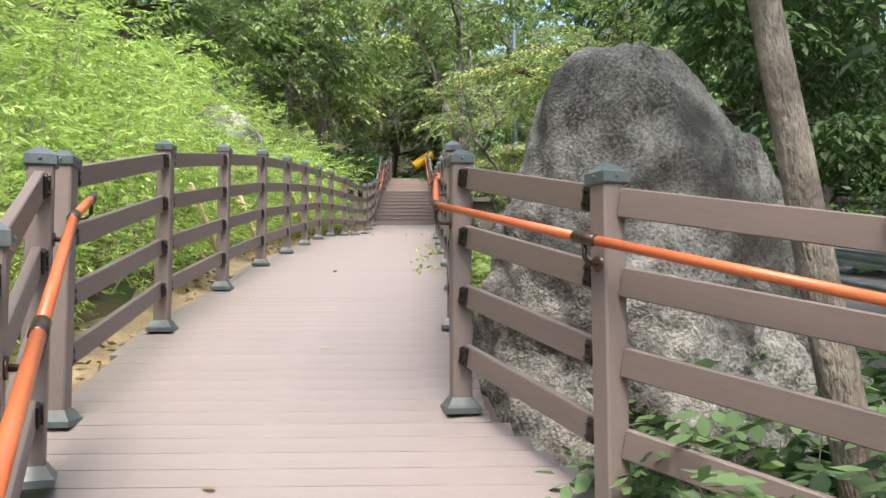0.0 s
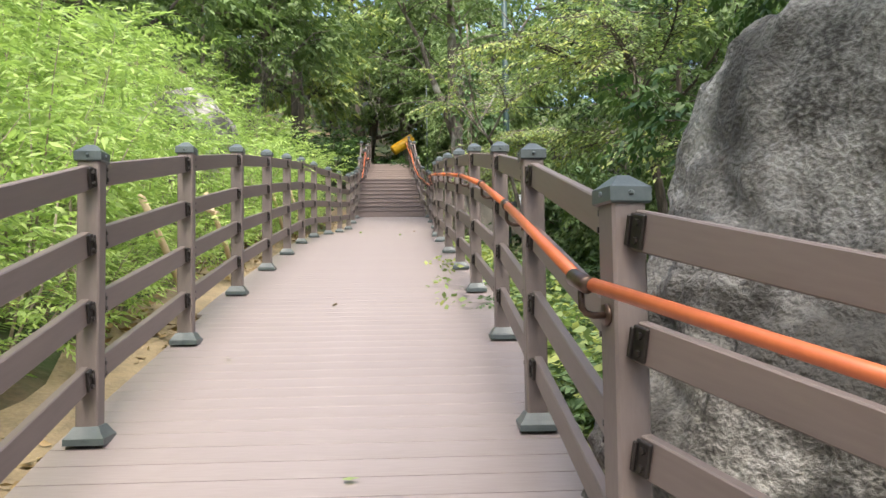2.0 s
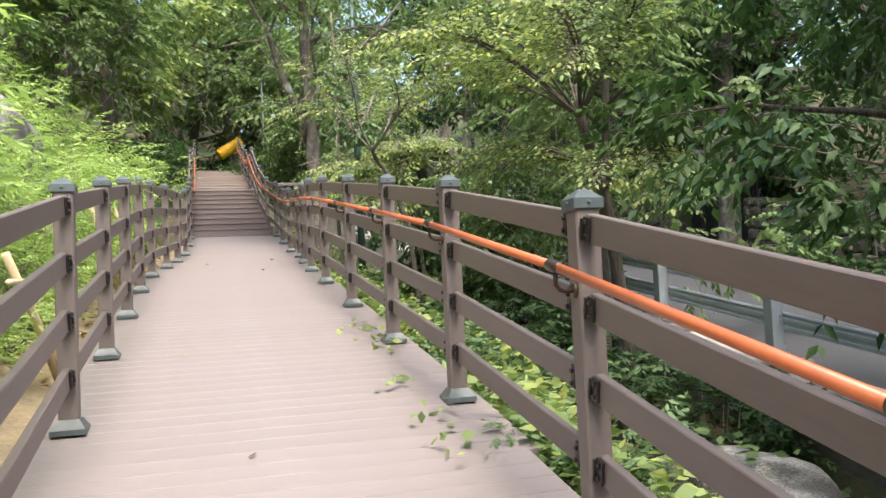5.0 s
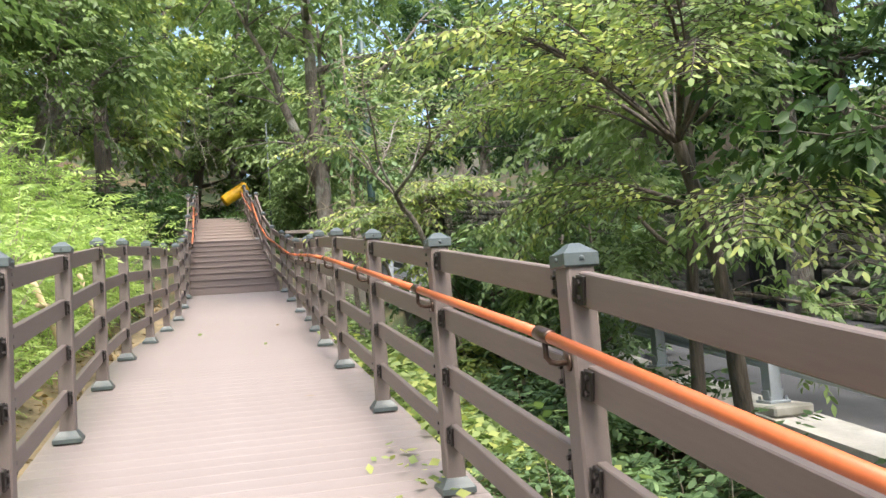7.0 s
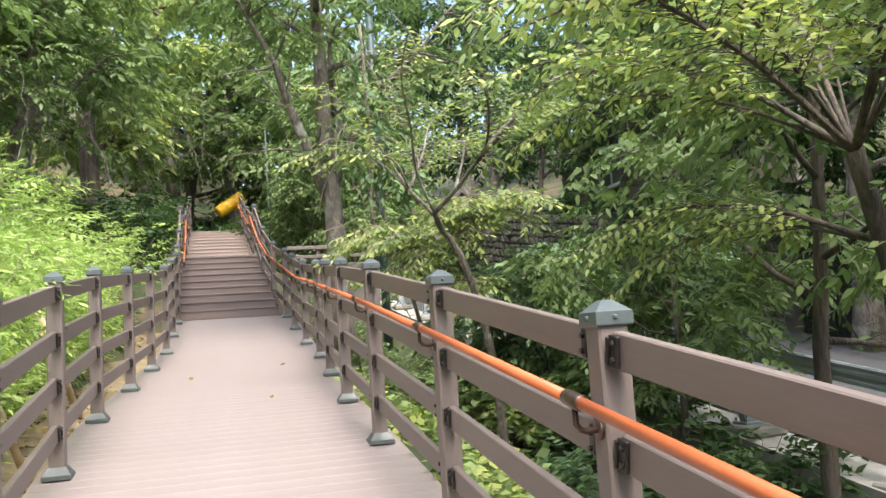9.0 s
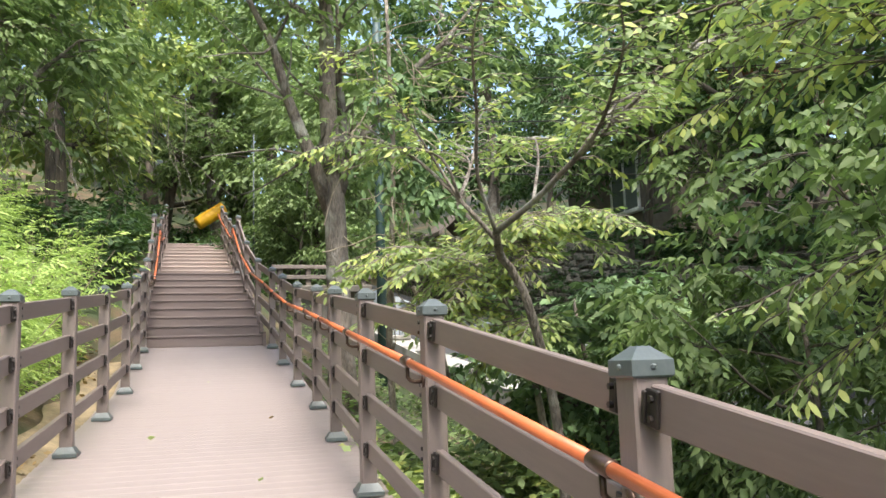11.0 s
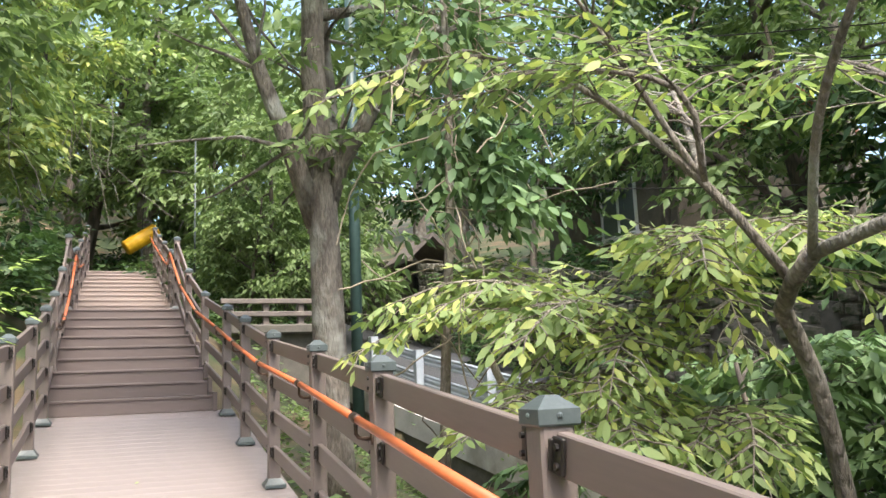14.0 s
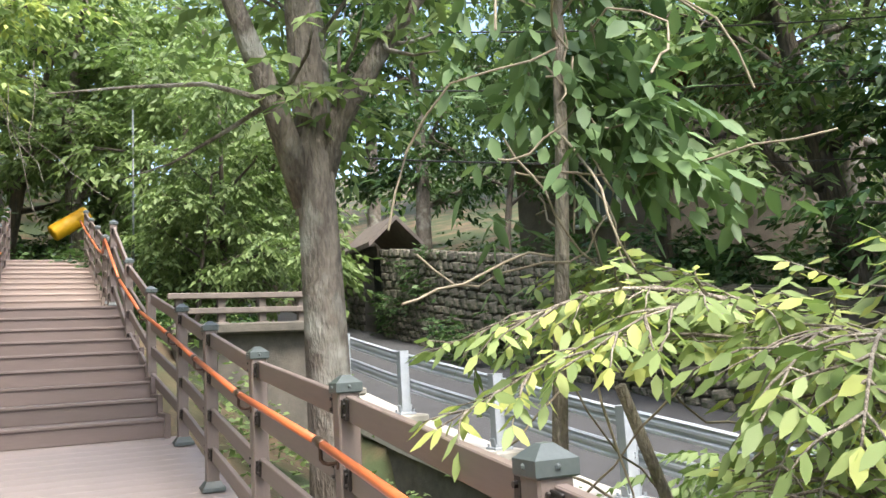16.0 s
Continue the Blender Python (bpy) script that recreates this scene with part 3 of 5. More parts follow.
def guard_rail():
    root = tagged(new("guard_rail"), "galvanised two-beam steel guard rail on the concrete kerb", "guard rail", kind="structure")
    p = Build()
    for sx in (-0.055, 0.055):
        p.box(0.012, 0.125, 0.8, pose(sx, 0, 0.4), 0.003)
    p.box(0.1, 0.012, 0.8, pose(0, -0.055, 0.4), 0.003)
    p.box(0.128, 0.128, 0.012, pose(0, 0, 0.806), 0.003)
    p.box(0.22, 0.22, 0.025, pose(0, 0, 0.0125), 0.004)
    for sx in (-0.085, 0.085):
        p.box(0.012, 0.1, 0.1, pose(sx * 0.85, 0, 0.07, 0, 12 if sx > 0 else -12), 0.003)
        for sy in (-0.085, 0.085):
            p.tube([(sx, sy, 0.02), (sx, sy, 0.06)], 0.014, 6)
    for z in (0.36, 0.4, 0.66, 0.72):
        p.tube([(0.03, -0.075, z), (0.03, -0.06, z)], 0.012, 6)
    me = p.mesh("post", M_GALV)
    pad = Build()
    pad.box(0.42, 0.6, 0.1, pose(0, 0, 0), 0.02)
    pad_me = pad.mesh("pad", M_CONC)
    ys = [3.2 + 2.0 * k for k in range(14)]
    for y in ys:
        q = part("post", me, root, pose(curb_x(y) + 0.22, y, curb_z(y) + 0.07))
        part("pad", pad_me, q, pose(0, 0, -0.05), label="pale concrete pad")
    prof = [(0.0, -0.085), (0.016, -0.075), (0.016, -0.05), (0.004, -0.035), (0.004, -0.012), (0.016, 0.0), (0.016, 0.025), (0.004, 0.04), (0.004, 0.06), (0.016, 0.07), (0.0, 0.085)]
    n = len(prof)
    for h in (0.68, 0.36):
        for y0, y1 in zip(ys[:-1:2], ys[2::2]):
            b = Build()
            v = []
            stops = [y0 + 0.5 + (y1 - y0 - 0.006) * k / 4 for k in range(5)]
            for y in stops:
                x, z = curb_x(y) + 0.295, curb_z(y) + 0.07 + h
                v += [(x - px, y, z + pz) for px, pz in prof] + [(x + 0.02, y, z + prof[k][1]) for k in (n - 1, 0)]
            w = n + 2
            b.add(v, [(i * w + k, i * w + (k + 1) % w, (i + 1) * w + (k + 1) % w, (i + 1) * w + k) for i in range(4) for k in range(w)] + [tuple(range(w)), tuple(4 * w + k for k in range(w))])
            part("beam", b.mesh("beam", M_GALV), root, label="ribbed galvanised beam")


guard_rail()


# ---- stone wall with gate beyond the lane ----
def stone_mesh(seed):
    bm = bmesh.new()
    bmesh.ops.create_cube(bm, size=1.0)
    bmesh.ops.bevel(bm, geom=bm.edges[:], offset=0.14, segments=1, affect="EDGES")
    for v in bm.verts:
        v.co += Vector((0.05 * noise.noise(v.co * 2 + Vector((seed, 0, 0))), 0.1 * noise.noise(v.co * 2 + Vector((0, seed, 0))), 0.1 * noise.noise(v.co * 2 + Vector((0, 0, seed)))))
    me = bpy.data.meshes.new("stone")
    bm.to_mesh(me)
    bm.free()
    me.materials.append(M_SHADED_STONE)
    return me


STONES = [stone_mesh(s * 3.7) for s in range(8)]
STONE_JOBS = []


def stone_wall(y0, y1, height, x=None, thick=0.4, label="rough stone garden wall along the lane", stone=0.3):
    """The wall's core, following the lane; its stones are laid at the end of the file."""
    b = Build()
    v, n = [], max(1, round((y1 - y0) / 1.0))
    for i in range(n + 1):
        y = y0 + (y1 - y0) * i / n
        c, e = curb_z(y) - 0.15, wall_x(y) if x is None else x
        v += [(e, y, c), (e + thick, y, c), (e + thick, y, c + height), (e, y, c + height)]
    f = [(i * 4 + k, i * 4 + (k + 1) % 4, i * 4 + 4 + (k + 1) % 4, i * 4 + 4 + k) for i in range(n) for k in range(4)]
    b.add(v, f + [(0, 1, 2, 3), tuple(n * 4 + k for k in range(4))])
    ob = tagged(new("stone_wall", b.mesh("stone_wall", M_MORTAR)), label, "wall", kind="structure")
    STONE_JOBS.append((ob, y0, y1, height, x, stone))
    return ob


stone_wall(8, 18.9, 1.5, stone=0.3)
stone_wall(21.4, 22.7, 2.2, x=9.8, thick=0.8, label="squared stone gate pillar with a number plate")
stone_wall(22.7, 26.0, 1.9, label="mossy stone retaining wall along the lane", stone=0.3)
stone_wall(26.0, 34.6, 2.25, label="tall mossy stone wall beside the doorway", stone=0.28)
stone_wall(35.9, 42, 2.3, label="tall pale stone wall past the doorway")


def gate(y0, y1, x, height):
    root = tagged(new("gate"), "dark closed double gate between stone pillars", "gate")
    c = curb_z((y0 + y1) / 2) - 0.15
    for s in (0, 1):
        w = (y1 - y0) / 2
        b = Build()
        b.box(0.05, w - 0.03, height, pose(x, y0 + w * (s + 0.5), c + height / 2), 0.006)
        for k in range(5):
            b.box(0.03, 0.04, height - 0.2, pose(x - 0.03, y0 + w * (s + 0.1 + 0.2 * k), c + height / 2), 0.004)
        part("leaf", b.mesh("leaf", M_DARKGATE), root)


gate(18.9, 21.4, 10.2, 2.0)
gate(34.6, 35.9, 7.75, 2.0)
b = Build()
b.box(0.02, 0.3, 0.24, pose(0, 0, 0), 0.004)
plate = tagged(new("number_plate", b.mesh("number_plate", M_PLATE)), "small dark number plate on the gate pillar", "sign")
plate.matrix_basis = pose(9.69, 22.0, curb_z(22.0) + 1.6)
for k in range(3):
    c = Build()
    c.box(0.006, 0.045, 0.09, pose(-0.013, -0.07 + 0.07 * k, -0.01))
    part("bar", c.mesh("bar", M_WHITE), plate)


def gable_roof(name, cx, cy, z, lx, ly, rise, material, label):
    b = Build()
    v = [(cx - lx / 2, cy - ly / 2, z), (cx + lx / 2, cy - ly / 2, z), (cx + lx / 2, cy + ly / 2, z), (cx - lx / 2, cy + ly / 2, z), (cx, cy - ly / 2, z + rise), (cx, cy + ly / 2, z + rise)]
    v += [(a, q, h - 0.12) for a, q, h in v]
    b.add(v, [(0, 4, 5, 3), (1, 2, 5, 4), (6, 9, 11, 10), (7, 10, 11, 8), (0, 6, 10, 4), (4, 10, 7, 1), (3, 5, 11, 9), (5, 2, 8, 11), (0, 3, 9, 6), (1, 7, 8, 2)])
    return b.mesh(name, material)


part_roof = tagged(new("gate_roof", gable_roof("gate_roof", 7.7, 35.25, curb_z(35.25) + 2.1, 1.5, 2.2, 0.7, M_ROOF, "")), "small pitched roof over the doorway", "roof", kind="structure")


def house():
    root = tagged(new("house"), "stone house with pitched roof among trees above the lane", "house", kind="structure")
    hx, hy, hz = 13.8, 31.5, curb_z(30) + 1.9
    w = Build()
    w.box(4.6, 6.0, 3.4, pose(hx, hy, hz + 1.7), 0.03)
    part("wall", w.mesh("wall", M_HOUSE), root, label="brownish stone wall")
    part("roof", gable_roof("roof", hx, hy, hz + 3.4, 6.0, 7.2, 1.6, M_TILE, ""), root, label="brown-red pitched roof")
    b = Build()
    b.box(0.3, 7.2, 0.22, pose(hx - 3.0, hy, hz + 3.36), 0.02)
    part("eave", b.mesh("eave", M_WHITE), root, label="pale eave board")
    for y in (hy - 0.7,):
        f = Build()
        for dy in (-0.75, 0, 0.75):
            f.box(0.08, 0.055, 1.5, pose(hx - 2.34, y + dy, hz + 1.9), 0.008)
        for dz in (-0.75, 0.75):
            f.box(0.08, 1.6, 0.055, pose(hx - 2.34, y, hz + 1.9 + dz), 0.008)
        f.box(0.2, 1.8, 0.08, pose(hx - 2.38, y, hz + 1.08), 0.008)
        window = part("window", f.mesh("window", M_WHITE), root, label="white-framed window")
        g = Build()
        g.box(0.02, 1.5, 1.5, pose(hx - 2.32, y, hz + 1.9))
        part("pane", g.mesh("pane", M_GLASS), window)


house()


# ---- far structures on the lane: pale bridge parapet ----
def parapet():
    root = tagged(new("parapet"), "weathered grey-brown railing of a small bridge past the large tree", "railing", kind="structure")
    b = Build()
    b.box(1.75, 0.4, 1.6, pose(2.12, 26.6, 4.05), 0.02)
    b.box(1.9, 0.6, 0.14, pose(2.12, 26.5, 4.85), 0.02)
    part("base", b.mesh("base", M_MORTAR), root, label="dark concrete base")
    for k in range(4):
        q = Build()
        q.box(0.1, 0.1, 0.42, pose(1.3 + 0.55 * k, 26.5, 5.12), 0.008)
        q.box(0.16, 0.16, 0.03, pose(1.3 + 0.55 * k, 26.5, 4.93), 0.006)
        part("post", q.mesh("post", M_ROOF), root)
    for z in (5.1, 5.3):
        q = Build()
        q.box(1.95, 0.07, 0.08, pose(2.12, 26.43, z), 0.01)
        part("rail", q.mesh("rail", M_ROOF), root)


parapet()


# ---- trees ----
def curve_pts(p, d, length, rng, bend=0.25, n=5, lift=0.0):
    pts, p, d = [Vector(p)], Vector(p), Vector(d).normalized()
    for _ in range(n):
        d = (d + Vector(rng.normal(0, bend, 3)) * 0.5 + Vector((0, 0, lift))).normalized()
        p = p + d * (length / n)
        pts.append(p.copy())
    return pts, d


def tree(x, y, height, spread, leaves, leaf=0.14, material=None, bark=None, trunk=0.16, seed=0, fork=0.35, lean=(0, 0), low=0.3, label="", z=None, name="tree", limbs=9, leaflets=9, droop=0.3, stems=(), fine=False, bend=0.12, reach=0.07, stem_r=0.4, twigs=3):
    """Tapered trunk, limbs and twigs with pinnate sprays at their ends. stems: extra limb headings (dx, dy, dz, length, height)."""
    rng = np.random.default_rng(seed + 11)
    z = ground_z(x, y) - 0.1 if z is None else z
    root = tagged(new(name), label or "leafy broad-leaved forest tree with grey bark", "tree", group="forest trees")
    root.matrix_basis = Matrix.Translation((x, y, z))
    wood, tips = Build(), []
    d0 = Vector((lean[0], lean[1], 1))
    pts, _ = curve_pts((0, 0, 0), d0, height * 0.85, rng, bend, 8, 0.03)
    where = Vector((x, y, z))
    wood.tube(pts, [trunk * (1.25 if i == 0 else 1 - 0.09 * i) for i in range(len(pts))], 12)
    heads = []
    for k in range(limbs):
        u = low + (1 - low) * (k + 0.5) / limbs
        i = min(int(u * 8), 7)
        p = pts[i].lerp(pts[i + 1], u * 8 - i)
        a = 2.4 * k + rng.uniform(-0.4, 0.4)
        heads.append((p, (math.cos(a), math.sin(a), rng.uniform(0.15, 0.7)), spread * (1.15 - 0.55 * u) * rng.uniform(0.75, 1.2), trunk * (0.5 - 0.25 * u)))
    for dx, dy, dz, ln, h in stems:
        heads.append((Vector((lean[0] * h, lean[1] * h, h)), (dx, dy, dz), ln, trunk * stem_r))
    for p, d, ln, r in heads:
        lp, ld = curve_pts(p, d, ln, rng, 0.3, 5, 0.0)
        if any(in_way(*(where + q)) for q in lp):
            lp = [lp[0].lerp(q, 0.45) for q in lp]
            if any(in_way(*(where + q)) for q in lp):
                continue
        wood.tube(lp, [r, r * 0.8, r * 0.62, r * 0.45, r * 0.3, r * 0.14], 7)
        for j in (1, 2, 3, 4, 5):
            for _ in range(twigs):
                dd = Vector(rng.normal(0, 0.7, 3)) + ld * 0.6
                dd.z = dd.z * 0.5
                if in_way(x + lp[j].x, y + lp[j].y, z + lp[j].z):
                    continue
                tp, td = curve_pts(lp[j], dd, ln * rng.uniform(0.22, 0.42), rng, 0.35, 3, -0.03)
                wood.tube(tp, [r * 0.22, r * 0.16, r * 0.1, 0.004], 4, False)
                for q in tp[1:]:
                    tips.append((q, td))
    part("trunk", wood.mesh("trunk", bark or M_BARK_DARK, True), root, label="rough trunk and limbs")
    n = max(1, leaves // leaflets)
    pick = rng.integers(0, len(tips), n)
    centres = np.array([tips[i][0] for i in pick]) + rng.normal(0, reach * spread, (n, 3)) * np.array([1, 1, 0.5])
    hd = np.array([tips[i][1] for i in pick]) + rng.normal(0, 0.7, (n, 3))
    hd[:, 2] = hd[:, 2] * 0.4 - droop * 0.5
    keep = [i for i in range(n) if not in_way(x + centres[i][0], y + centres[i][1], z + centres[i][2])]
    at, al, sz = sprays(centres[keep], hd[keep], rng, leaflets, leaf * 3.0, leaf)
    part("leaves", leaf_mesh("leaves", material or L_MID, at, al, sz, 0.45, droop, rng, fine), root, label="green leaves")
    tagged(root.children[-1], kind="stuff")
    return root


def in_way(x, y, z):
    """The clear space over the deck and stairs."""
    return y < 42 and -2.0 < x < (1.25 if z < walk_z(y) + 2.6 else 0.7) and z < walk_z(y) + (3.6 if y < 24 else 4.2)


def forest():
    rng = np.random.default_rng(5)
    # tall woods behind and to the bank side
    # the last two spots are unseen trees, added to shade the front deck
    spots = [(-7.5, 8, 9, 3.2), (-9, 14, 11, 3.6), (-6.8, 20, 10, 3.0), (-4.2, 26, 10, 3.0), (-3.4, 31.5, 11, 3.0), (-6.5, 35, 12, 3.6), (-2.6, 39, 11, 3.0), (0.8, 43, 12, 3.6), (3.4, 39, 10, 3.0),
             (-11, 24, 13, 4), (-13, 33, 14, 4.2), (-8, 44, 14, 4.2), (6.0, 46, 13, 4), (4.2, 33.5, 8.5, 2.6), (-12, 5, 12, 4), (-16, 16, 15, 4.5), (-2, 52, 15, 4.5), (11, 44, 14, 4), (-17, 42, 16, 5),
             (14, 26, 12, 3.8), (11.5, 20, 11, 3.4), (12, 13, 11, 3.6), (10.5, 7, 10, 3.4), (16, 36, 14, 4.4), (18, 18, 14, 4.4), (15, 4, 12, 4), (4, 56, 16, 5), (10.2, 38, 10, 3.2), (22, 28, 16, 5), (-22, 28, 17, 5), (-6, -7, 10, 3.6), (5, -9, 10, 3.6), (-1.4, 44.5, 9, 3.2), (1.9, 45.5, 9, 3.2), (10.6, 23.2, 9, 3.2), (9.6, 19.2, 9, 3.0), (-3.4, -3.6, 8, 3.4), (3.2, -4.2, 8, 3.4)]
    for i, (x, y, h, s) in enumerate(spots):
        # Far trees take lighter leaves for sun-lit canopy, the rest mostly darker for shade.
        m = (L_MID, L_BRIGHT, L_MID, L_MID, L_BRIGHT)[i % 5] if y > 17 and x < 8 else (L_SHADED, L_MID, L_SHADED)[i % 3]
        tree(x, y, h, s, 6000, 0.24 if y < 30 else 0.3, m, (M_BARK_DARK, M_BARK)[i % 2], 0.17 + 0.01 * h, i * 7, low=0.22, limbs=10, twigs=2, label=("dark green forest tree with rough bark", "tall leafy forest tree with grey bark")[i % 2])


forest()


# ---- bank hedge ----
def shrub(height, radius, leaves, leaf, material, seed, label, name="shrub", width=0.28, stems=14, group="bank shrubs", spread_low=0.15, bark=None, fine=False):
    """A bush of thin upright stems with feathery sprays."""
    rng = np.random.default_rng(seed)
    root = tagged(new(name), label, "shrub", group=group)
    wood, tips = Build(), []
    for k in range(stems):
        a, r = 2.4 * k, radius * 0.25 * math.sqrt((k + 0.5) / stems)
        d = (math.cos(a) * radius / height * rng.uniform(0.3, 1.0), math.sin(a) * radius / height * rng.uniform(0.3, 1.0), 1)
        pts, td = curve_pts((math.cos(a) * r, math.sin(a) * r, -0.15), d, height * rng.uniform(0.75, 1.1), rng, 0.14, 6, 0.0)
        wood.tube(pts, [0.014, 0.012, 0.01, 0.008, 0.006, 0.004, 0.002], 5, False)
        for i in range(1, 7):
            for _ in range(3):
                q = pts[i - 1].lerp(pts[i], rng.uniform(0, 1))
                if q.z > spread_low * height:
                    tips.append((q, a))
    part("stems", wood.mesh("stems", bark or M_TWIG, True), root)
    n = leaves // 9
    pick = rng.integers(0, len(tips), n)
    c = np.array([tips[i][0] for i in pick])
    ang = np.array([tips[i][1] for i in pick]) + rng.normal(0, 0.9, n)
    hd = np.stack([np.cos(ang), np.sin(ang), rng.uniform(-0.2, 0.9, n)], 1)
    c = c + hd * rng.uniform(0, radius * 0.42, n)[:, None]
    at, al, sz = sprays(c, hd, rng, 9, leaf * 2.6, leaf)
    ob = part("leaves", leaf_mesh("leaves", material, at, al, sz, width, 0.2, rng, fine), root, label="feathery leaves")
    tagged(ob, kind="stuff")
    return root


def hedge():
    rng = np.random.default_rng(9)
    kinds = [shrub(2.0, 0.95, 3300, 0.1, L_HEDGE, 40 + k, "bright yellow-green feathery shrub on the bank", stems=10) for k in range(4)]
    low = shrub(0.75, 0.5, 1100, 0.075, L_HEDGE, 47, "low feathery green plant at the foot of the hedge", stems=8, group="hedge foot plants", spread_low=0.05)
    first, y = True, 3.0
    while y < 23:
        px, py = -2.2 + rng.uniform(-0.1, 0.1), y
        m = Matrix.Translation((px, py, ground_z(px, py))) @ Matrix.Rotation(rng.uniform(0, 6.28), 4, "Z")
        ob = low if first else copy_thing(low, m)
        ob.matrix_basis = m
        ob.scale = [rng.uniform(0.6, 1.0)] * 3
        first = False
        y += rng.uniform(0.42, 0.8)
    used = set()
    rows = [(-2.6, 0.84, 1.15, 2.6, 23.5), (-4.0, 1.15, 1.5, 3.2, 24.5), (-5.8, 1.55, 2.2, 2.5, 25)]
    for x, s, step, y, end in rows:
        while y < end:
            k = int(rng.integers(0, 4))
            px, py = x + rng.uniform(-0.2, 0.2), y + rng.uniform(-0.2, 0.2)
            sc = s * rng.uniform(0.85, 1.12)
            m = Matrix.Translation((px, py, ground_z(px, py))) @ Matrix.Rotation(rng.uniform(0, 6.28), 4, "Z")
            if k in used:
                ob = copy_thing(kinds[k], m)
            else:
                ob = kinds[k]
                ob.matrix_basis = m
                used.add(k)
            ob.scale = (sc, sc, sc)
            y += step


hedge()

# ---- named trees and bushes beside the deck ----
tree(1.42, 20.5, 9.5, 3.0, 7000, 0.15, L_MID, M_BARK, 0.175, 301, low=0.55, lean=(-0.05, 0.0), bend=0.04, limbs=8, label="large grey-barked tree forking above the fence", z=ground_z(1.42, 20.5) - 0.1,
     stem_r=0.62, stems=[(-0.42, -0.05, 1.0, 3.6, 2.7), (0.38, 0.05, 1.0, 3.4, 2.6), (0.15, 0.4, 0.9, 3.0, 3.0)])
tree(3.8, 13.4, 6.6, 2.3, 8000, 0.1, L_MID, M_BARK_DARK, 0.08, 303, fine=True, reach=0.05, low=0.36, limbs=12, leaflets=11, label="spreading tree with layered green foliage over the slope", droop=0.4)
# The gloom behind the near slope is in this tree's leaf colour.
tree(3.9, 9.0, 6.8, 2.4, 8500, 0.1, L_SHADED, M_BARK_DARK, 0.09, 304, fine=True, reach=0.05, low=0.5, limbs=11, leaflets=11, label="spreading tree with layered green foliage over the slope", droop=0.4)
tree(3.4, 17.0, 3.0, 1.5, 6000, 0.11, L_BLUE, M_BARK_DARK, 0.05, 305, fine=True, reach=0.05, low=0.15, limbs=9, leaflets=13, label="dark green bushy young tree with pinnate leaves", droop=0.35)
tree(9.3, 31.5, 8.0, 2.6, 7000, 0.16, L_SHADED, M_BARK_DARK, 0.1, 307, low=0.3, limbs=10, label="dark leafy tree behind the stone wall")
tree(1.95, 29.6, 4.0, 1.4, 6000, 0.12, L_MID, M_BARK_DARK, 0.06, 308, low=0.25, limbs=10, label="dark layered tree beside the stairs", droop=0.4)
tree(2.4, 29.5, 6.5, 2.4, 9000, 0.15, L_MID, M_BARK_DARK, 0.09, 309, low=0.2, limbs=10, label="layered tree beside the upper stairs", droop=0.4)
tree(1.98, 3.2, 6.5, 2.0, 5000, 0.12, L_MID, M_BARK_PALE, 0.095, 310, low=0.62, lean=(-0.14, 0.02), bend=0.03, limbs=7, label="pale-barked leaning tree against the boulder")
# These two beyond the boulder have shade put into their leaf colour.
tree(3.4, 7.0, 5.2, 1.8, 8000, 0.095, L_SHADED, M_BARK_DARK, 0.06, 311, low=0.5, limbs=9, label="leafy tree beyond the boulder, leaf colour darkened for shade", droop=0.4)
tree(5.6, 4.2, 7.5, 3.0, 11000, 0.15, L_SHADED, M_BARK_DARK, 0.12, 312, low=0.2, limbs=11, label="dark leafy tree beyond the boulder, deep shade in its leaf colour")
tree(-4.9, 24.2, 7.5, 2.6, 9000, 0.15, L_MID, M_BARK_PALE, 0.09, 313, low=0.5, limbs=9, label="tall thin tree hung with creepers at the bank")
tree(9.4, 26.2, 8.0, 3.0, 7000, 0.16, L_SHADED, M_BARK_DARK, 0.14, 314, low=0.45, limbs=10, label="dark leafy tree overhanging the lane")


for k, (x, y, h) in enumerate(((3.2, 14.5, 3.2), (3.5, 16.2, 3.0), (3.5, 18.0, 2.2))):
    tree(x, y, h, 1.5, 6000, 0.1, (L_MID, L_BLUE, L_MID)[k % 3], M_BARK_DARK, 0.045, 330 + k, low=0.42, limbs=10, leaflets=11, twigs=2, reach=0.06, label="low bushy tree with layered leaves below the lane", droop=0.35)


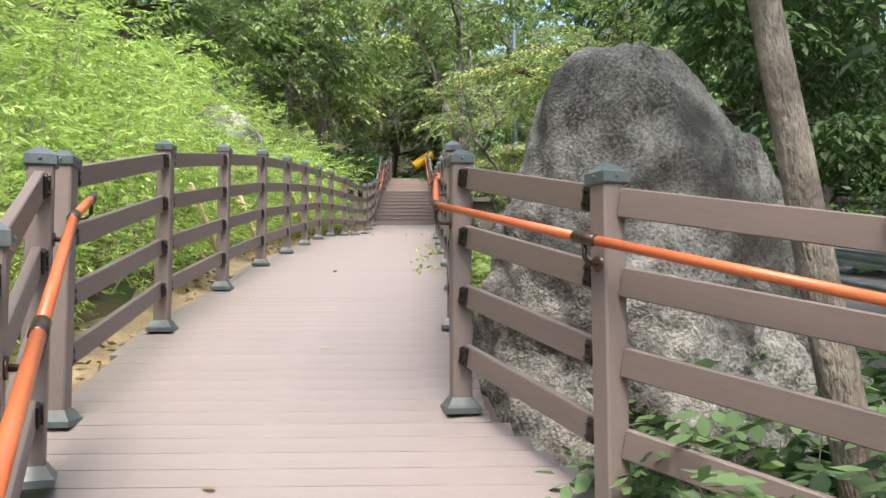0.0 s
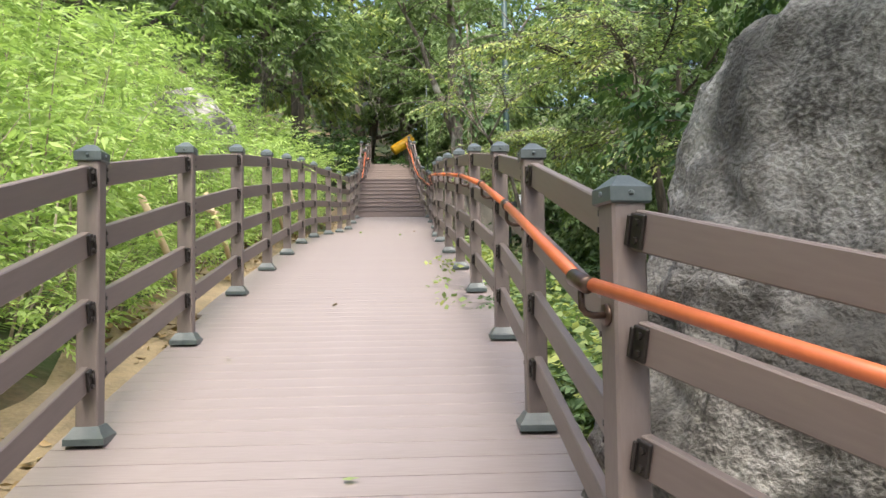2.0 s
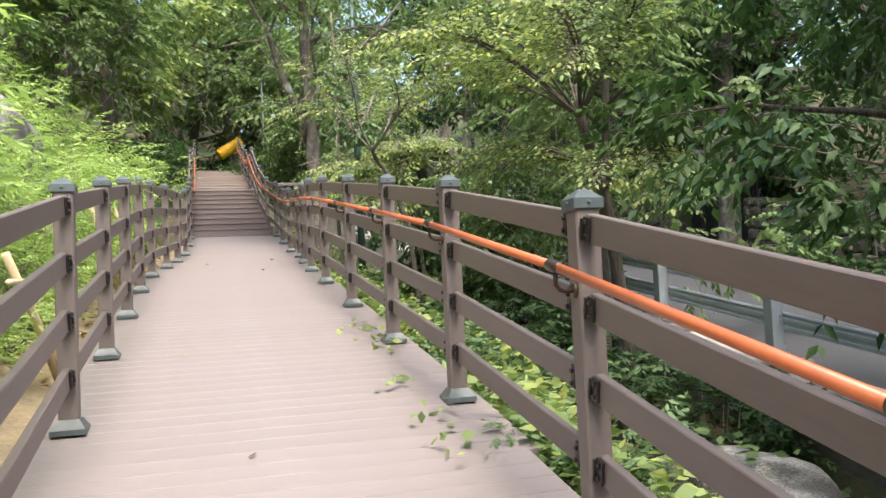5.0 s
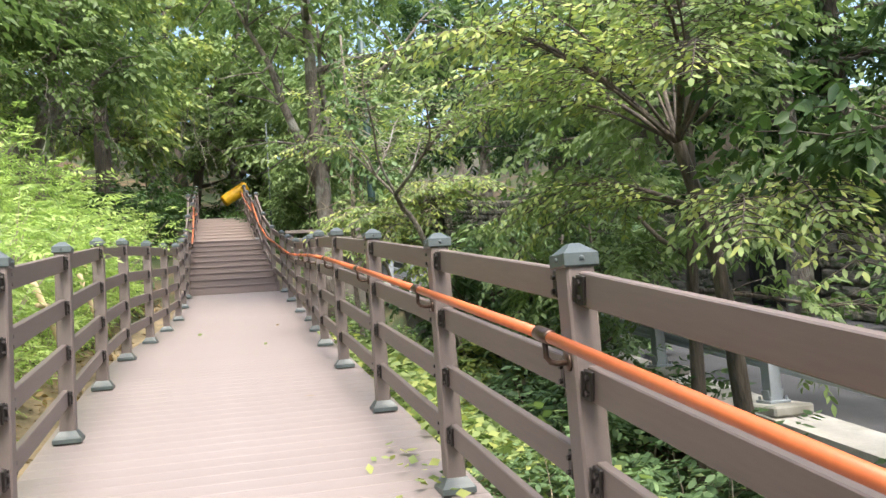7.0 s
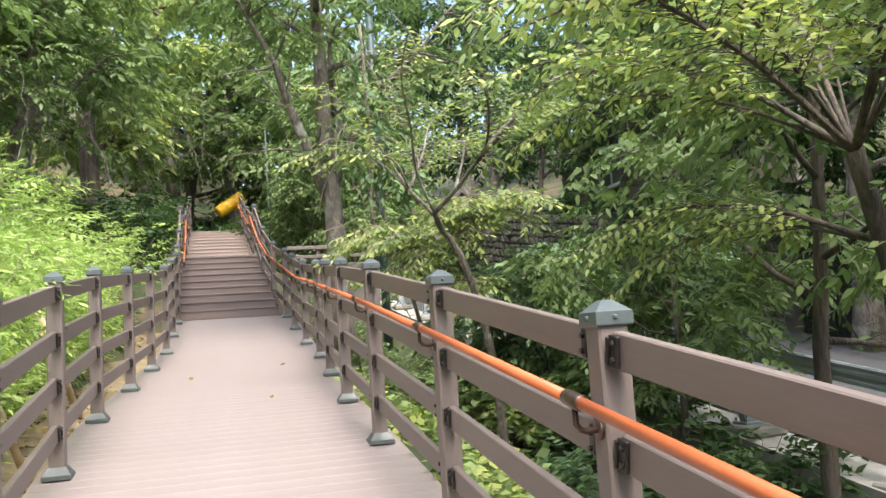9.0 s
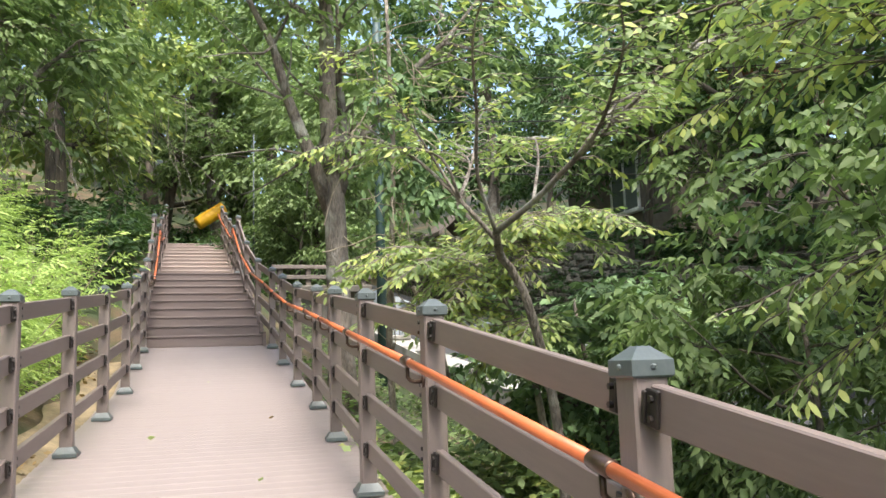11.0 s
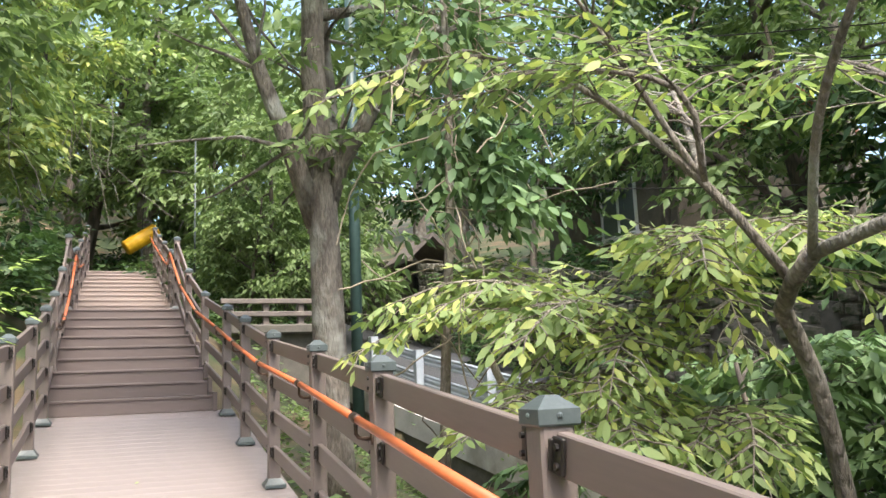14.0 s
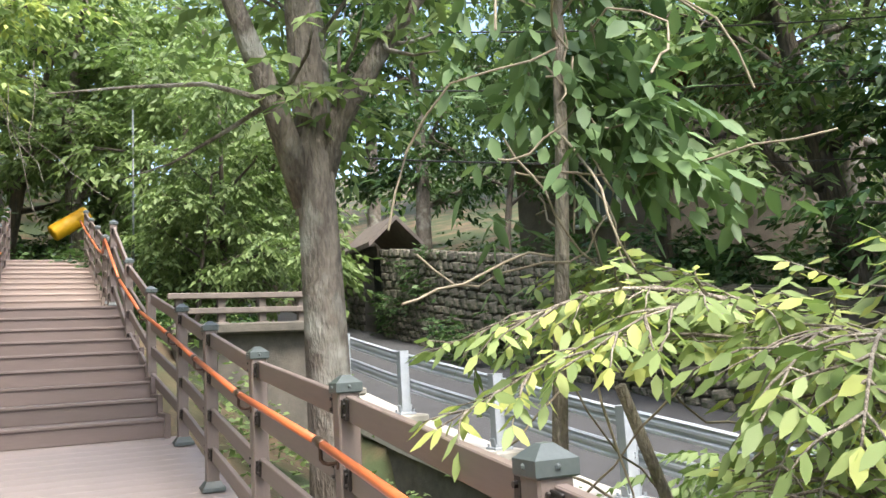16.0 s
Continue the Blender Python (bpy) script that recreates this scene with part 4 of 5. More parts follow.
def layered_tree(trunk, limbs, radius, leaf, material, bark, seed, label, twig=0.5, dense=0.04, copies=3, width=0.37, sag=0.3):
    """A thin tree of arching limbs; flat twigs leave each limb on both sides, with leaves in two rows along them.
    trunk: points; limbs: (points, radius, bare share)."""
    rng = np.random.default_rng(seed)
    root = tagged(new("tree"), label, "tree", group="slope trees")
    base = Vector(trunk[0])
    root.matrix_basis = Matrix.Translation(base)

    def smooth(points, step):
        p = [Vector(q) - base for q in points]
        p = [2 * p[0] - p[1]] + p + [2 * p[-1] - p[-2]]
        out = []
        for a, b, c, d in zip(p[:-3], p[1:-2], p[2:-1], p[3:]):
            n = max(2, int((c - b).length / step))
            for k in range(n):
                t = k / n
                out.append(0.5 * (2 * b + (c - a) * t + (2 * a - 5 * b + 4 * c - d) * t * t + (3 * b - a - 3 * c + d) * t ** 3))
        return out + [p[-2]]

    wood = Build()
    pts = smooth(trunk, 0.12)
    wood.tube(pts, [radius * (1.3 - 0.5 * i / len(pts)) * (1 + 0.1 * noise.noise(q * 5)) for i, q in enumerate(pts)], 10)
    at, al, sz = [], [], []

    def leafy(path, size):
        """Leaves in two rows along a twig."""
        run, side = 0.0, 1
        for a, b in zip(path[:-1], path[1:]):
            d = b - a
            ln = d.length
            d = d.normalized()
            across = d.cross(Vector((0, 0, 1))).normalized()
            run += ln
            while run > dense:
                run -= dense
                side = -side
                at.append(b - d * run)
                al.append(d * rng.uniform(0.45, 0.9) + across * side * rng.uniform(0.6, 1.0) + Vector((0, 0, rng.uniform(-0.5, 0.05))))
                sz.append(size * rng.uniform(0.65, 1.15))
        at.append(path[-1])
        al.append(path[-1] - path[-2])
        sz.append(size)

    every = list(limbs)
    for points, r, bare in limbs:
        for _ in range(copies):
            shift = Vector((rng.normal(0, 0.22), rng.normal(0, 0.22), rng.uniform(-sag, 0.25 * sag)))
            every.append(([Vector(p) + shift * (k / (len(points) - 1)) for k, p in enumerate(points)], r * 0.6, max(bare, 0.25)))
    for points, r, bare in every:
        q = smooth(points, 0.1)
        n = len(q)
        wood.tube(q, [max(0.003, r * (1 - 0.85 * i / n)) for i in range(n)], 7)
        leafy(q[int(n * max(bare, 0.55)):], leaf)
        side = 1
        for i in range(int(n * bare), n - 1):
            d = (q[i + 1] - q[i]).normalized()
            across = d.cross(Vector((0, 0, 1))).normalized()
            u = i / n
            for _ in range(3 if u < 0.8 else 2):
                side = -side
                head = d * rng.uniform(0.4, 1.0) + across * side * rng.uniform(0.6, 1.1) + Vector((0, 0, rng.uniform(-0.1, 0.22)))
                ln = twig * rng.uniform(0.55, 1.2) * (1.1 - 0.75 * u)
                tp, _d = curve_pts(q[i], head, ln, rng, 0.22, 6, -0.06)
                wood.tube(tp, [0.005, 0.0045, 0.004, 0.0035, 0.003, 0.0025, 0.002], 4, False)
                leafy(tp[1:], leaf * (1.0 - 0.2 * u))
    part("trunk", wood.mesh("trunk", bark, True), root, label="thin crooked trunk and limbs")
    ob = part("leaves", leaf_mesh("leaves", material, np.array(at), np.array(al), np.array(sz), width, 0.22, rng, True), root, label="bright green leaves in flat layers")
    tagged(ob, kind="stuff")
    return root


layered_tree([(2.15, 15.75, 2.0), (1.98, 15.55, 3.1), (1.73, 15.42, 3.9), (1.55, 15.35, 4.12), (1.41, 15.07, 4.25)],
             [([(1.41, 15.07, 4.25), (1.47, 14.6, 4.36), (1.55, 14.2, 4.52), (1.9, 13.6, 4.95), (2.2, 13.0, 5.3)], 0.022, 0.35),
              ([(1.5, 15.25, 4.2), (1.25, 15.3, 4.5), (0.95, 15.5, 4.85), (0.62, 15.72, 5.0), (0.14, 15.86, 4.82)], 0.017, 0.4),
              ([(1.25, 15.3, 4.5), (1.1, 15.2, 4.75), (0.85, 15.5, 4.88), (0.51, 15.73, 4.78)], 0.012, 0.3),
              ([(1.41, 15.07, 4.25), (1.2, 14.8, 4.55), (1.1, 14.5, 4.85), (0.95, 14.1, 5.15), (0.85, 13.4, 5.25)], 0.015, 0.4),
              ([(1.25, 15.3, 4.5), (1.5, 15.7, 4.9), (1.7, 16.1, 5.3), (2.0, 16.5, 5.6)], 0.014, 0.3),
              ([(1.55, 14.2, 4.52), (1.5, 13.8, 4.6), (1.3, 13.2, 4.75), (1.0, 12.7, 4.75)], 0.014, 0.25),
              ([(1.9, 13.6, 4.95), (2.4, 13.9, 5.2), (2.9, 14.3, 5.35)], 0.014, 0.2),
              ([(1.55, 14.2, 4.52), (1.8, 14.3, 4.8), (2.1, 14.6, 5.0), (2.3, 15.0, 5.05)], 0.012, 0.2),
              ([(1.47, 14.6, 4.36), (1.65, 14.9, 4.7), (1.8, 15.3, 4.95), (1.9, 15.8, 5.0)], 0.012, 0.25),
              ([(1.25, 15.3, 4.5), (1.4, 15.5, 4.75), (1.45, 15.8, 4.95), (1.35, 16.2, 5.05)], 0.01, 0.25),
              ([(1.55, 14.2, 4.52), (2.0, 14.5, 4.95), (2.5, 14.9, 5.2), (2.9, 15.4, 5.3)], 0.014, 0.25),
              ([(1.25, 15.3, 4.5), (0.9, 15.4, 5.1), (0.55, 15.4, 5.45), (0.3, 15.4, 5.46)], 0.012, 0.35)],
             0.032, 0.075, L_BRIGHT, M_BARK, 402, "young tree with arching limbs and flat layers of bright leaves", twig=0.4, dense=0.034, copies=0)
layered_tree([(2.6, 16.9, 2.0), (2.45, 16.95, 3.2), (2.2, 17.05, 4.0)],
             [([(2.2, 17.05, 4.0), (1.8, 17.15, 4.35), (1.3, 17.25, 4.45), (0.88, 17.35, 4.33)], 0.016, 0.2),
              ([(2.35, 17.0, 3.7), (1.9, 16.75, 4.2), (1.4, 16.45, 4.25), (1.05, 16.25, 4.05)], 0.015, 0.2),
              ([(2.2, 17.05, 4.0), (2.05, 16.6, 4.5), (1.85, 16.1, 4.5), (1.6, 15.75, 4.3)], 0.014, 0.2),
              ([(2.2, 17.05, 4.0), (2.4, 16.7, 4.55), (2.6, 16.2, 4.6), (2.7, 15.8, 4.45)], 0.014, 0.2),
              ([(2.3, 17.0, 3.8), (1.95, 16.9, 3.95), (1.65, 16.6, 3.95), (1.4, 16.2, 3.85)], 0.013, 0.25),
              ([(2.4, 17.0, 3.5), (2.3, 16.5, 3.75), (2.05, 16.1, 3.7), (1.85, 15.9, 3.5)], 0.013, 0.25),
              ([(2.2, 17.05, 4.0), (2.0, 17.5, 4.4), (1.75, 17.9, 4.6), (1.5, 18.1, 4.55)], 0.013, 0.25)],
             0.03, 0.1, L_BRIGHT, M_BARK_PALE, 405, "slender tree holding flat sprays of pale green leaves", twig=0.45, copies=3, sag=0.3)
layered_tree([(3.3, 11.9, 1.2), (3.1, 11.8, 3.0), (2.8, 11.7, 4.0)],
             [([(2.8, 11.7, 4.0), (2.2, 11.7, 4.5), (1.5, 11.6, 4.75), (0.8, 11.5, 4.5)], 0.025, 0.2),
              ([(2.8, 11.7, 4.0), (2.4, 12.3, 4.6), (1.9, 12.8, 4.9), (1.3, 13.1, 4.8)], 0.022, 0.2),
              ([(2.8, 11.7, 4.0), (2.5, 11.1, 4.5), (2.0, 10.5, 4.7), (1.5, 10.0, 4.5)], 0.022, 0.2),
              ([(3.0, 11.75, 3.5), (2.6, 12.3, 3.8), (2.2, 12.8, 3.85), (1.7, 13.2, 3.6)], 0.02, 0.2),
              ([(2.8, 11.7, 4.0), (3.1, 11.2, 4.8), (3.0, 10.6, 5.3), (2.6, 10.0, 5.4)], 0.02, 0.2),
              ([(2.8, 11.7, 4.0), (2.9, 12.2, 5.0), (2.6, 12.6, 5.6), (2.1, 13.0, 5.7)], 0.02, 0.2),
              ([(3.05, 11.75, 3.3), (3.0, 11.2, 3.5), (2.8, 10.5, 3.5), (2.5, 9.9, 3.2)], 0.018, 0.2)],
             0.06, 0.09, L_BRIGHT, M_BARK_DARK, 406, "spreading tree with arching limbs and flat leaf layers over the slope", twig=0.6, copies=2, sag=0.6)


def place(ob, x, y, turn=0.0, s=1.0, dz=0.0):
    ob.matrix_basis = Matrix.Translation((x, y, ground_z(x, y) + dz)) @ Matrix.Rotation(turn, 4, "Z")
    ob.scale = (s, s, s)
    return ob


FERN = shrub(0.9, 0.7, 2600, 0.085, L_BLUE, 71, "low green bush with pinnate leaves below the fence", "bush", 0.42, 9, "slope bushes", 0.1, fine=True)
place(FERN, 1.5, 3.2, 0.3, 0.85, 0.1)
DARKBUSH = shrub(1.3, 0.9, 2100, 0.125, L_SHADED, 72, "dark green bush on the slope below the deck", "bush", 0.45, 11, "slope bushes", 0.08)
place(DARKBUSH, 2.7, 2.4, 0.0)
BRIGHTBUSH = shrub(0.8, 0.9, 3400, 0.11, L_BRIGHT, 73, "bright green bush with pale leaves on the slope", "bush", 0.5, 10, "slope bushes", 0.25, fine=True)
place(BRIGHTBUSH, 2.9, 17.4, 0.0, 1.0, 0.1)


def put(ob, x, y, turn, s):
    c = copy_thing(ob, Matrix.Translation((x, y, ground_z(x, y))) @ Matrix.Rotation(turn, 4, "Z"))
    c.scale = (s, s, s)


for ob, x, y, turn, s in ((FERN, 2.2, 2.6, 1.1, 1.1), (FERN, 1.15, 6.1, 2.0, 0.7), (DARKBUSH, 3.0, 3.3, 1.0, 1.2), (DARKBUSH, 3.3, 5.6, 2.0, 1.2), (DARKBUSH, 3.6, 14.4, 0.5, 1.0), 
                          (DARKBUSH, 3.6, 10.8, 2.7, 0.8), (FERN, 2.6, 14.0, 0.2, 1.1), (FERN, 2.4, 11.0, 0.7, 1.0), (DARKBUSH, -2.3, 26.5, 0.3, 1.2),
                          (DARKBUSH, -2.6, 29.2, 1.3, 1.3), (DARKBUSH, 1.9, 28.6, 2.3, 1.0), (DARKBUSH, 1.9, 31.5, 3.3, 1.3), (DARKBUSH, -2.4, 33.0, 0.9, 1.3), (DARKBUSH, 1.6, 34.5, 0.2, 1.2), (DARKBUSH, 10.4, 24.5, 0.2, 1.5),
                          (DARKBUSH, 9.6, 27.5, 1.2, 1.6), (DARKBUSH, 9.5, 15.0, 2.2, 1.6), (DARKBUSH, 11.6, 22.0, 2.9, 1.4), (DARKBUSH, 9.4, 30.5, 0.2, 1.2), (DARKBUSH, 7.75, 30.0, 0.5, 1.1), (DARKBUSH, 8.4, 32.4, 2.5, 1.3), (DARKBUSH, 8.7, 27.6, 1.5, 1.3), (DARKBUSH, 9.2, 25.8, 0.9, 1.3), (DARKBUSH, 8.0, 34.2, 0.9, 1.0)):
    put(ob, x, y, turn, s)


put_boulder_bush = [(FERN, 1.15, 3.5, 0.4, 0.5), (FERN, 2.0, 2.95, 2.0, 1.35), (FERN, 2.3, 3.1, 0.9, 1.5), (FERN, 2.6, 2.6, 3.1, 1.4), (FERN, 1.0, 8.1, 2.4, 0.6), (FERN, 1.1, 10.4, 1.4, 0.6)]
for args in put_boulder_bush:
    put(*args)


def scatter(name, label, material, seed, n, area, size, lift, width=0.7, patch=0.0, category="plants"):
    """Uncountable small leaves over a stretch of ground."""
    rng = np.random.default_rng(seed)
    xs, ys = rng.uniform(area[0], area[1], n), rng.uniform(area[2], area[3], n)
    keep = [i for i in range(n) if noise.noise((xs[i] * 0.8, ys[i] * 0.8, seed)) > patch - 0.5]
    xs, ys = xs[keep], ys[keep]
    hill = np.array([max(0.15, 0.6 + 0.9 * noise.noise((a * 1.1, q * 1.1, seed + 5))) for a, q in zip(xs, ys)])
    z = np.array([ground_z(a, q) for a, q in zip(xs, ys)]) + lift * hill * rng.uniform(0.0, 1.0, len(xs))
    al = rng.normal(0, 1, (len(xs), 3))
    al[:, 2] = rng.uniform(-0.3, 0.5, len(xs))
    ob = new(name, leaf_mesh(name, material, np.stack([xs, ys, z], 1), al, size * rng.uniform(0.6, 1.3, len(xs)), width, 0.2, rng))
    return tagged(ob, label, category, kind="stuff")


scatter("creeper", "bright green creeper leaves on the ground beside the deck", L_BRIGHT, 81, 9000, (0.68, 1.7, 4.8, 17.5), 0.09, 0.5, 0.8, 0.35)
scatter("undergrowth", "dark green undergrowth on the slope below the deck", L_MID, 82, 15000, (1.2, 4.2, 0.0, 30.0), 0.11, 0.55, 0.6, 0.3)
# Next three: dim light under the trees is painted in as darker leaves.
scatter("undergrowth", "undergrowth with shade-darkened leaves on the wooded slope above the stairs", L_SHADED, 83, 13000, (-14.0, -1.6, 22.0, 46.0), 0.2, 0.9, 0.55, 0.1)
scatter("undergrowth", "undergrowth with shade-darkened leaves at the head of the stairs", L_SHADED, 84, 6000, (-2.0, 5.0, 37.5, 48.0), 0.2, 1.1, 0.55, 0.0)
scatter("undergrowth", "undergrowth with shade-darkened leaves in the garden above the stone wall", L_SHADED, 85, 8000, (8.9, 16.0, 6.0, 40.0), 0.2, 1.0, 0.55, 0.1)
scatter("leaf_litter", "dry brown leaves and stalks on the bank soil", L_DRY, 86, 5000, (-2.6, -1.45, 3.0, 23.0), 0.07, 0.1, 0.5, 0.2)


def far_woods():
    """The wooded hillside that closes the view."""
    rng = np.random.default_rng(31)
    at, al = [], []
    for k in range(1150):
        a = rng.uniform(-2.0, 2.0) if k < 1040 else rng.uniform(2.0, 4.3)
        r = rng.uniform(42, 58)
        x, y = r * math.sin(a), 12 + r * math.cos(a)
        z = ground_z(x, y) + rng.uniform(0, 25)
        at.append(np.array([x, y, z]) + rng.normal(0, 1.0, (48, 3)) * np.array([1.5, 1.5, 0.9]))
        al.append(rng.normal(0, 1, (48, 3)) + np.array([0, 0, -0.5]))
    at, al = np.concatenate(at), np.concatenate(al)
    tagged(new("far_woods", leaf_mesh("far_woods", L_MID, at, al, rng.uniform(0.5, 1.0, len(at)), 0.6, 0.3, rng)), "distant wooded hillside closing the view", "woods", kind="stuff")


far_woods()


# ---- poles, stakes, barrel, cables, litter ----
def pole(x, y, z0, z1, r, material, name, label, lean=(0, 0)):
    b = Build()
    b.tube([(x, y, z0), (x + lean[0] * 0.5, y + lean[1] * 0.5, (z0 + z1) / 2), (x + lean[0], y + lean[1], z1)], [r, r * 0.93, r * 0.85], 12)
    b.tube([(x, y, z0), (x, y, z0 + 0.06)], r * 1.5, 12)
    return tagged(new(name, b.mesh(name, material, True)), label, "pole")


pole(3.3, 26.4, ground_z(3.3, 26.4) - 0.1, 11.5, 0.1, M_GREENPOLE, "lamp_post", "dark green painted steel lamp post behind the tree")
pole(1.08, 30.0, ground_z(1.08, 30) - 0.1, 8.9, 0.02, M_CAP, "pole", "thin grey steel pole beside the upper stairs")
for i, (x, y, dx, dy, h) in enumerate(((-1.56, 8.1, 0.2, -0.75, 0.85), (-1.6, 10.0, 0.2, -0.6, 0.8), (-1.6, 13.9, 0.22, -0.7, 0.9), (-1.58, 15.9, 0.22, -0.65, 0.9), (-1.85, 18.2, 0.25, -0.6, 1.0), (-1.75, 5.1, 0.2, -0.5, 0.8))):
    b = Build()
    g = ground_z(x, y)
    b.tube([(x, y, g - 0.1), (x - dx * 0.5, y + dy * 0.5, g + h * 0.5), (x - dx, y + dy, g + h)], [0.026, 0.025, 0.023], 9)
    b.tube([(x - dx * 0.8, y + dy * 0.8 - 0.25, g + h * 0.8), (x - dx * 0.8, y + dy * 0.8 + 0.25, g + h * 0.82)], 0.018, 8)
    tagged(new("stake", b.mesh("stake", M_STAKE, True)), "pale wooden tree stake leaning among the shrubs", "stake", group="tree stakes")


lean_pole = Build()
lean_pole.tube([(1.95, 17.75, 3.1), (1.8, 17.7, 3.66), (1.55, 17.62, 4.13)], [0.026, 0.025, 0.022], 9)
tagged(new("stake", lean_pole.mesh("stake", M_BARK_PALE, True)), "pale bare pole leaning among the saplings", "stake")


def cables():
    for i, (z, sag) in enumerate(((9.6, 0.35), (9.2, 0.45), (8.3, 0.4), (7.3, 0.5))):
        b = Build()
        b.tube([(3.3 + 14 * u, 26.4 - 9 * u, z - sag * 4 * u * (1 - u) - 0.4 * u) for u in [k / 10 for k in range(11)]], 0.012, 5)
        tagged(new("cable", b.mesh("cable", M_IRON)), "black overhead cable strung from the lamp post", "cable", group="overhead cables")


cables()


def creeper_stem():
    """The thin crooked trunk wrapped in dry creepers."""
    rng = np.random.default_rng(61)
    root = tagged(new("creeper_trunk"), "thin crooked trunk wrapped in tangled dry creepers", "tree")
    x, y = 1.45, 17.87
    z = ground_z(x, y) - 0.1
    w = Build()
    pts, _ = curve_pts((x, y, z), (-0.06, 0, 1), 4.6, rng, 0.05, 12, 0.0)
    w.tube(pts, [0.038 - 0.0018 * k for k in range(13)], 9)
    part("trunk", w.mesh("trunk", M_BARK_PALE, True), root)
    t = Build()
    for k in range(46):
        p = pts[int(rng.integers(4, 12))]
        q, _ = curve_pts(p + Vector(rng.normal(0, 0.06, 3)), Vector(rng.normal(0, 1, 3)), rng.uniform(0.4, 1.1), rng, 0.6, 7, -0.12)
        t.tube(q, 0.005, 4, False)
    part("creepers", t.mesh("creepers", M_TWIG, True), root)
    n = 130
    c = np.array([pts[i] for i in rng.integers(7, 13, n)]) + rng.normal(0, 0.14, (n, 3))
    hang = n // 2
    u = rng.uniform(0, 1, hang)[:, None]
    c[:hang] = np.array([1.45, 17.8, 5.5]) * (1 - u) + np.array([1.8, 17.45, 4.95]) * u + rng.normal(0, 0.12, (hang, 3))
    at, al, sz = sprays(c, rng.normal(0, 0.8, (n, 3)) + np.array([0.5, -0.2, -0.5]), rng, 9, 0.32, 0.105)
    tagged(part("leaves", leaf_mesh("leaves", L_BLUE, at, al, sz, 0.45, 0.35, rng, True), root), kind="stuff")


creeper_stem()


def hanging_vines():
    rng = np.random.default_rng(65)
    for x, y, z in ((-3.6, 24.6, 8.4), (-3.2, 26.0, 8.8), (-2.6, 27.5, 9.0), (-0.9, 31.8, 9.6)):
        b = Build()
        for _ in range(9):
            p = Vector((x, y, z)) + Vector(rng.normal(0, 0.35, 3))
            q, _d = curve_pts(p, (rng.normal(0, 0.25), rng.normal(0, 0.25), -1), rng.uniform(1.2, 3.2), rng, 0.35, 9, -0.1)
            b.tube(q, 0.007, 4, False)
        tagged(new("hanging_vine", b.mesh("hanging_vine", M_BARK, True)), "bundle of bare grey vines hanging from the trees", "vine", group="hanging vines")


hanging_vines()


def barrel():
    """Tilted yellow drum slung over the top of the stairs."""
    root = tagged(new("barrel"), "yellow plastic drum slung tilted above the stair head", "barrel")
    root.matrix_basis = pose(0.4, 40.0, 8.62, 0, 56, 10)
    b = Build()
    r, h = 0.235, 1.1
    prof = [(-h / 2, r * 0.9), (-h / 2 + 0.04, r), (-0.2, r), (-0.17, r * 1.05), (-0.13, r), (0.13, r), (0.17, r * 1.05), (0.2, r), (h / 2 - 0.04, r), (h / 2, r * 0.9)]
    b.tube([(0, 0, z) for z, _ in prof], [q for _, q in prof], 20)
    part("drum", b.mesh("drum", M_YELLOW, True), root)
    s = Build()
    s.tube([(0.0, 0.0, 0.0), (-1.6, 0.0, 1.2)], 0.012, 6)
    part("rope", s.mesh("rope", M_IRON), root)
    p = Build()
    inv = root.matrix_basis.inverted()
    p.tube([inv @ Vector((0.42, 40.0, ground_z(0.42, 40) - 0.2)), inv @ Vector((0.42, 40.0, 8.3))], 0.03, 8)
    part("stand", p.mesh("stand", M_DARKGATE), root)


barrel()


def deck_litter():
    rng = np.random.default_rng(77)
    for k, (x, y) in enumerate(((-0.35, 5.0), (-0.6, 8.1), (-1.05, 6.6), (0.15, 12.5), (0.0, 15.6), (-0.9, 10.2), (-0.75, 17.2), (0.25, 17.9), (-0.2, 20.3), (-0.5, 3.2))):
        me = leaf_mesh("fallen_leaf", L_DRY if k % 2 else L_BRIGHT, np.array([[0, 0, 0.012]]), np.array([[math.cos(k), math.sin(k), 0.15]]), np.array([0.07]), 0.5, 0.1, rng)
        ob = tagged(new("fallen_leaf", me), "small fallen leaf on the deck boards", "leaf", group="fallen leaves")
        ob.matrix_basis = Matrix.Translation((x, y, deck_z(y) + 0.004))
    at, al = [], []
    for x, y in ((0.3, 7.9), (0.35, 8.4), (0.25, 9.0), (0.4, 9.9), (0.42, 10.3), (0.36, 10.6)):
        n = 11
        p = np.array([x, y, deck_z(y) + 0.03]) + rng.normal(0, 1, (n, 3)) * np.array([0.07, 0.12, 0.02])
        p[:, 2] = [deck_z(q) + rng.uniform(0.015, 0.08) for q in p[:, 1]]
        at.append(p)
        al.append(rng.normal(0, 1, (n, 3)) * np.array([1, 1, 0.25]))
    at, al = np.concatenate(at), np.concatenate(al)
    tagged(new("creeper", leaf_mesh("creeper", L_BRIGHT, at, al, rng.uniform(0.04, 0.08, len(at)), 0.7, 0.15, rng)), "green creeper shoots spilling onto the deck edge", "plants", kind="stuff")


deck_litter()


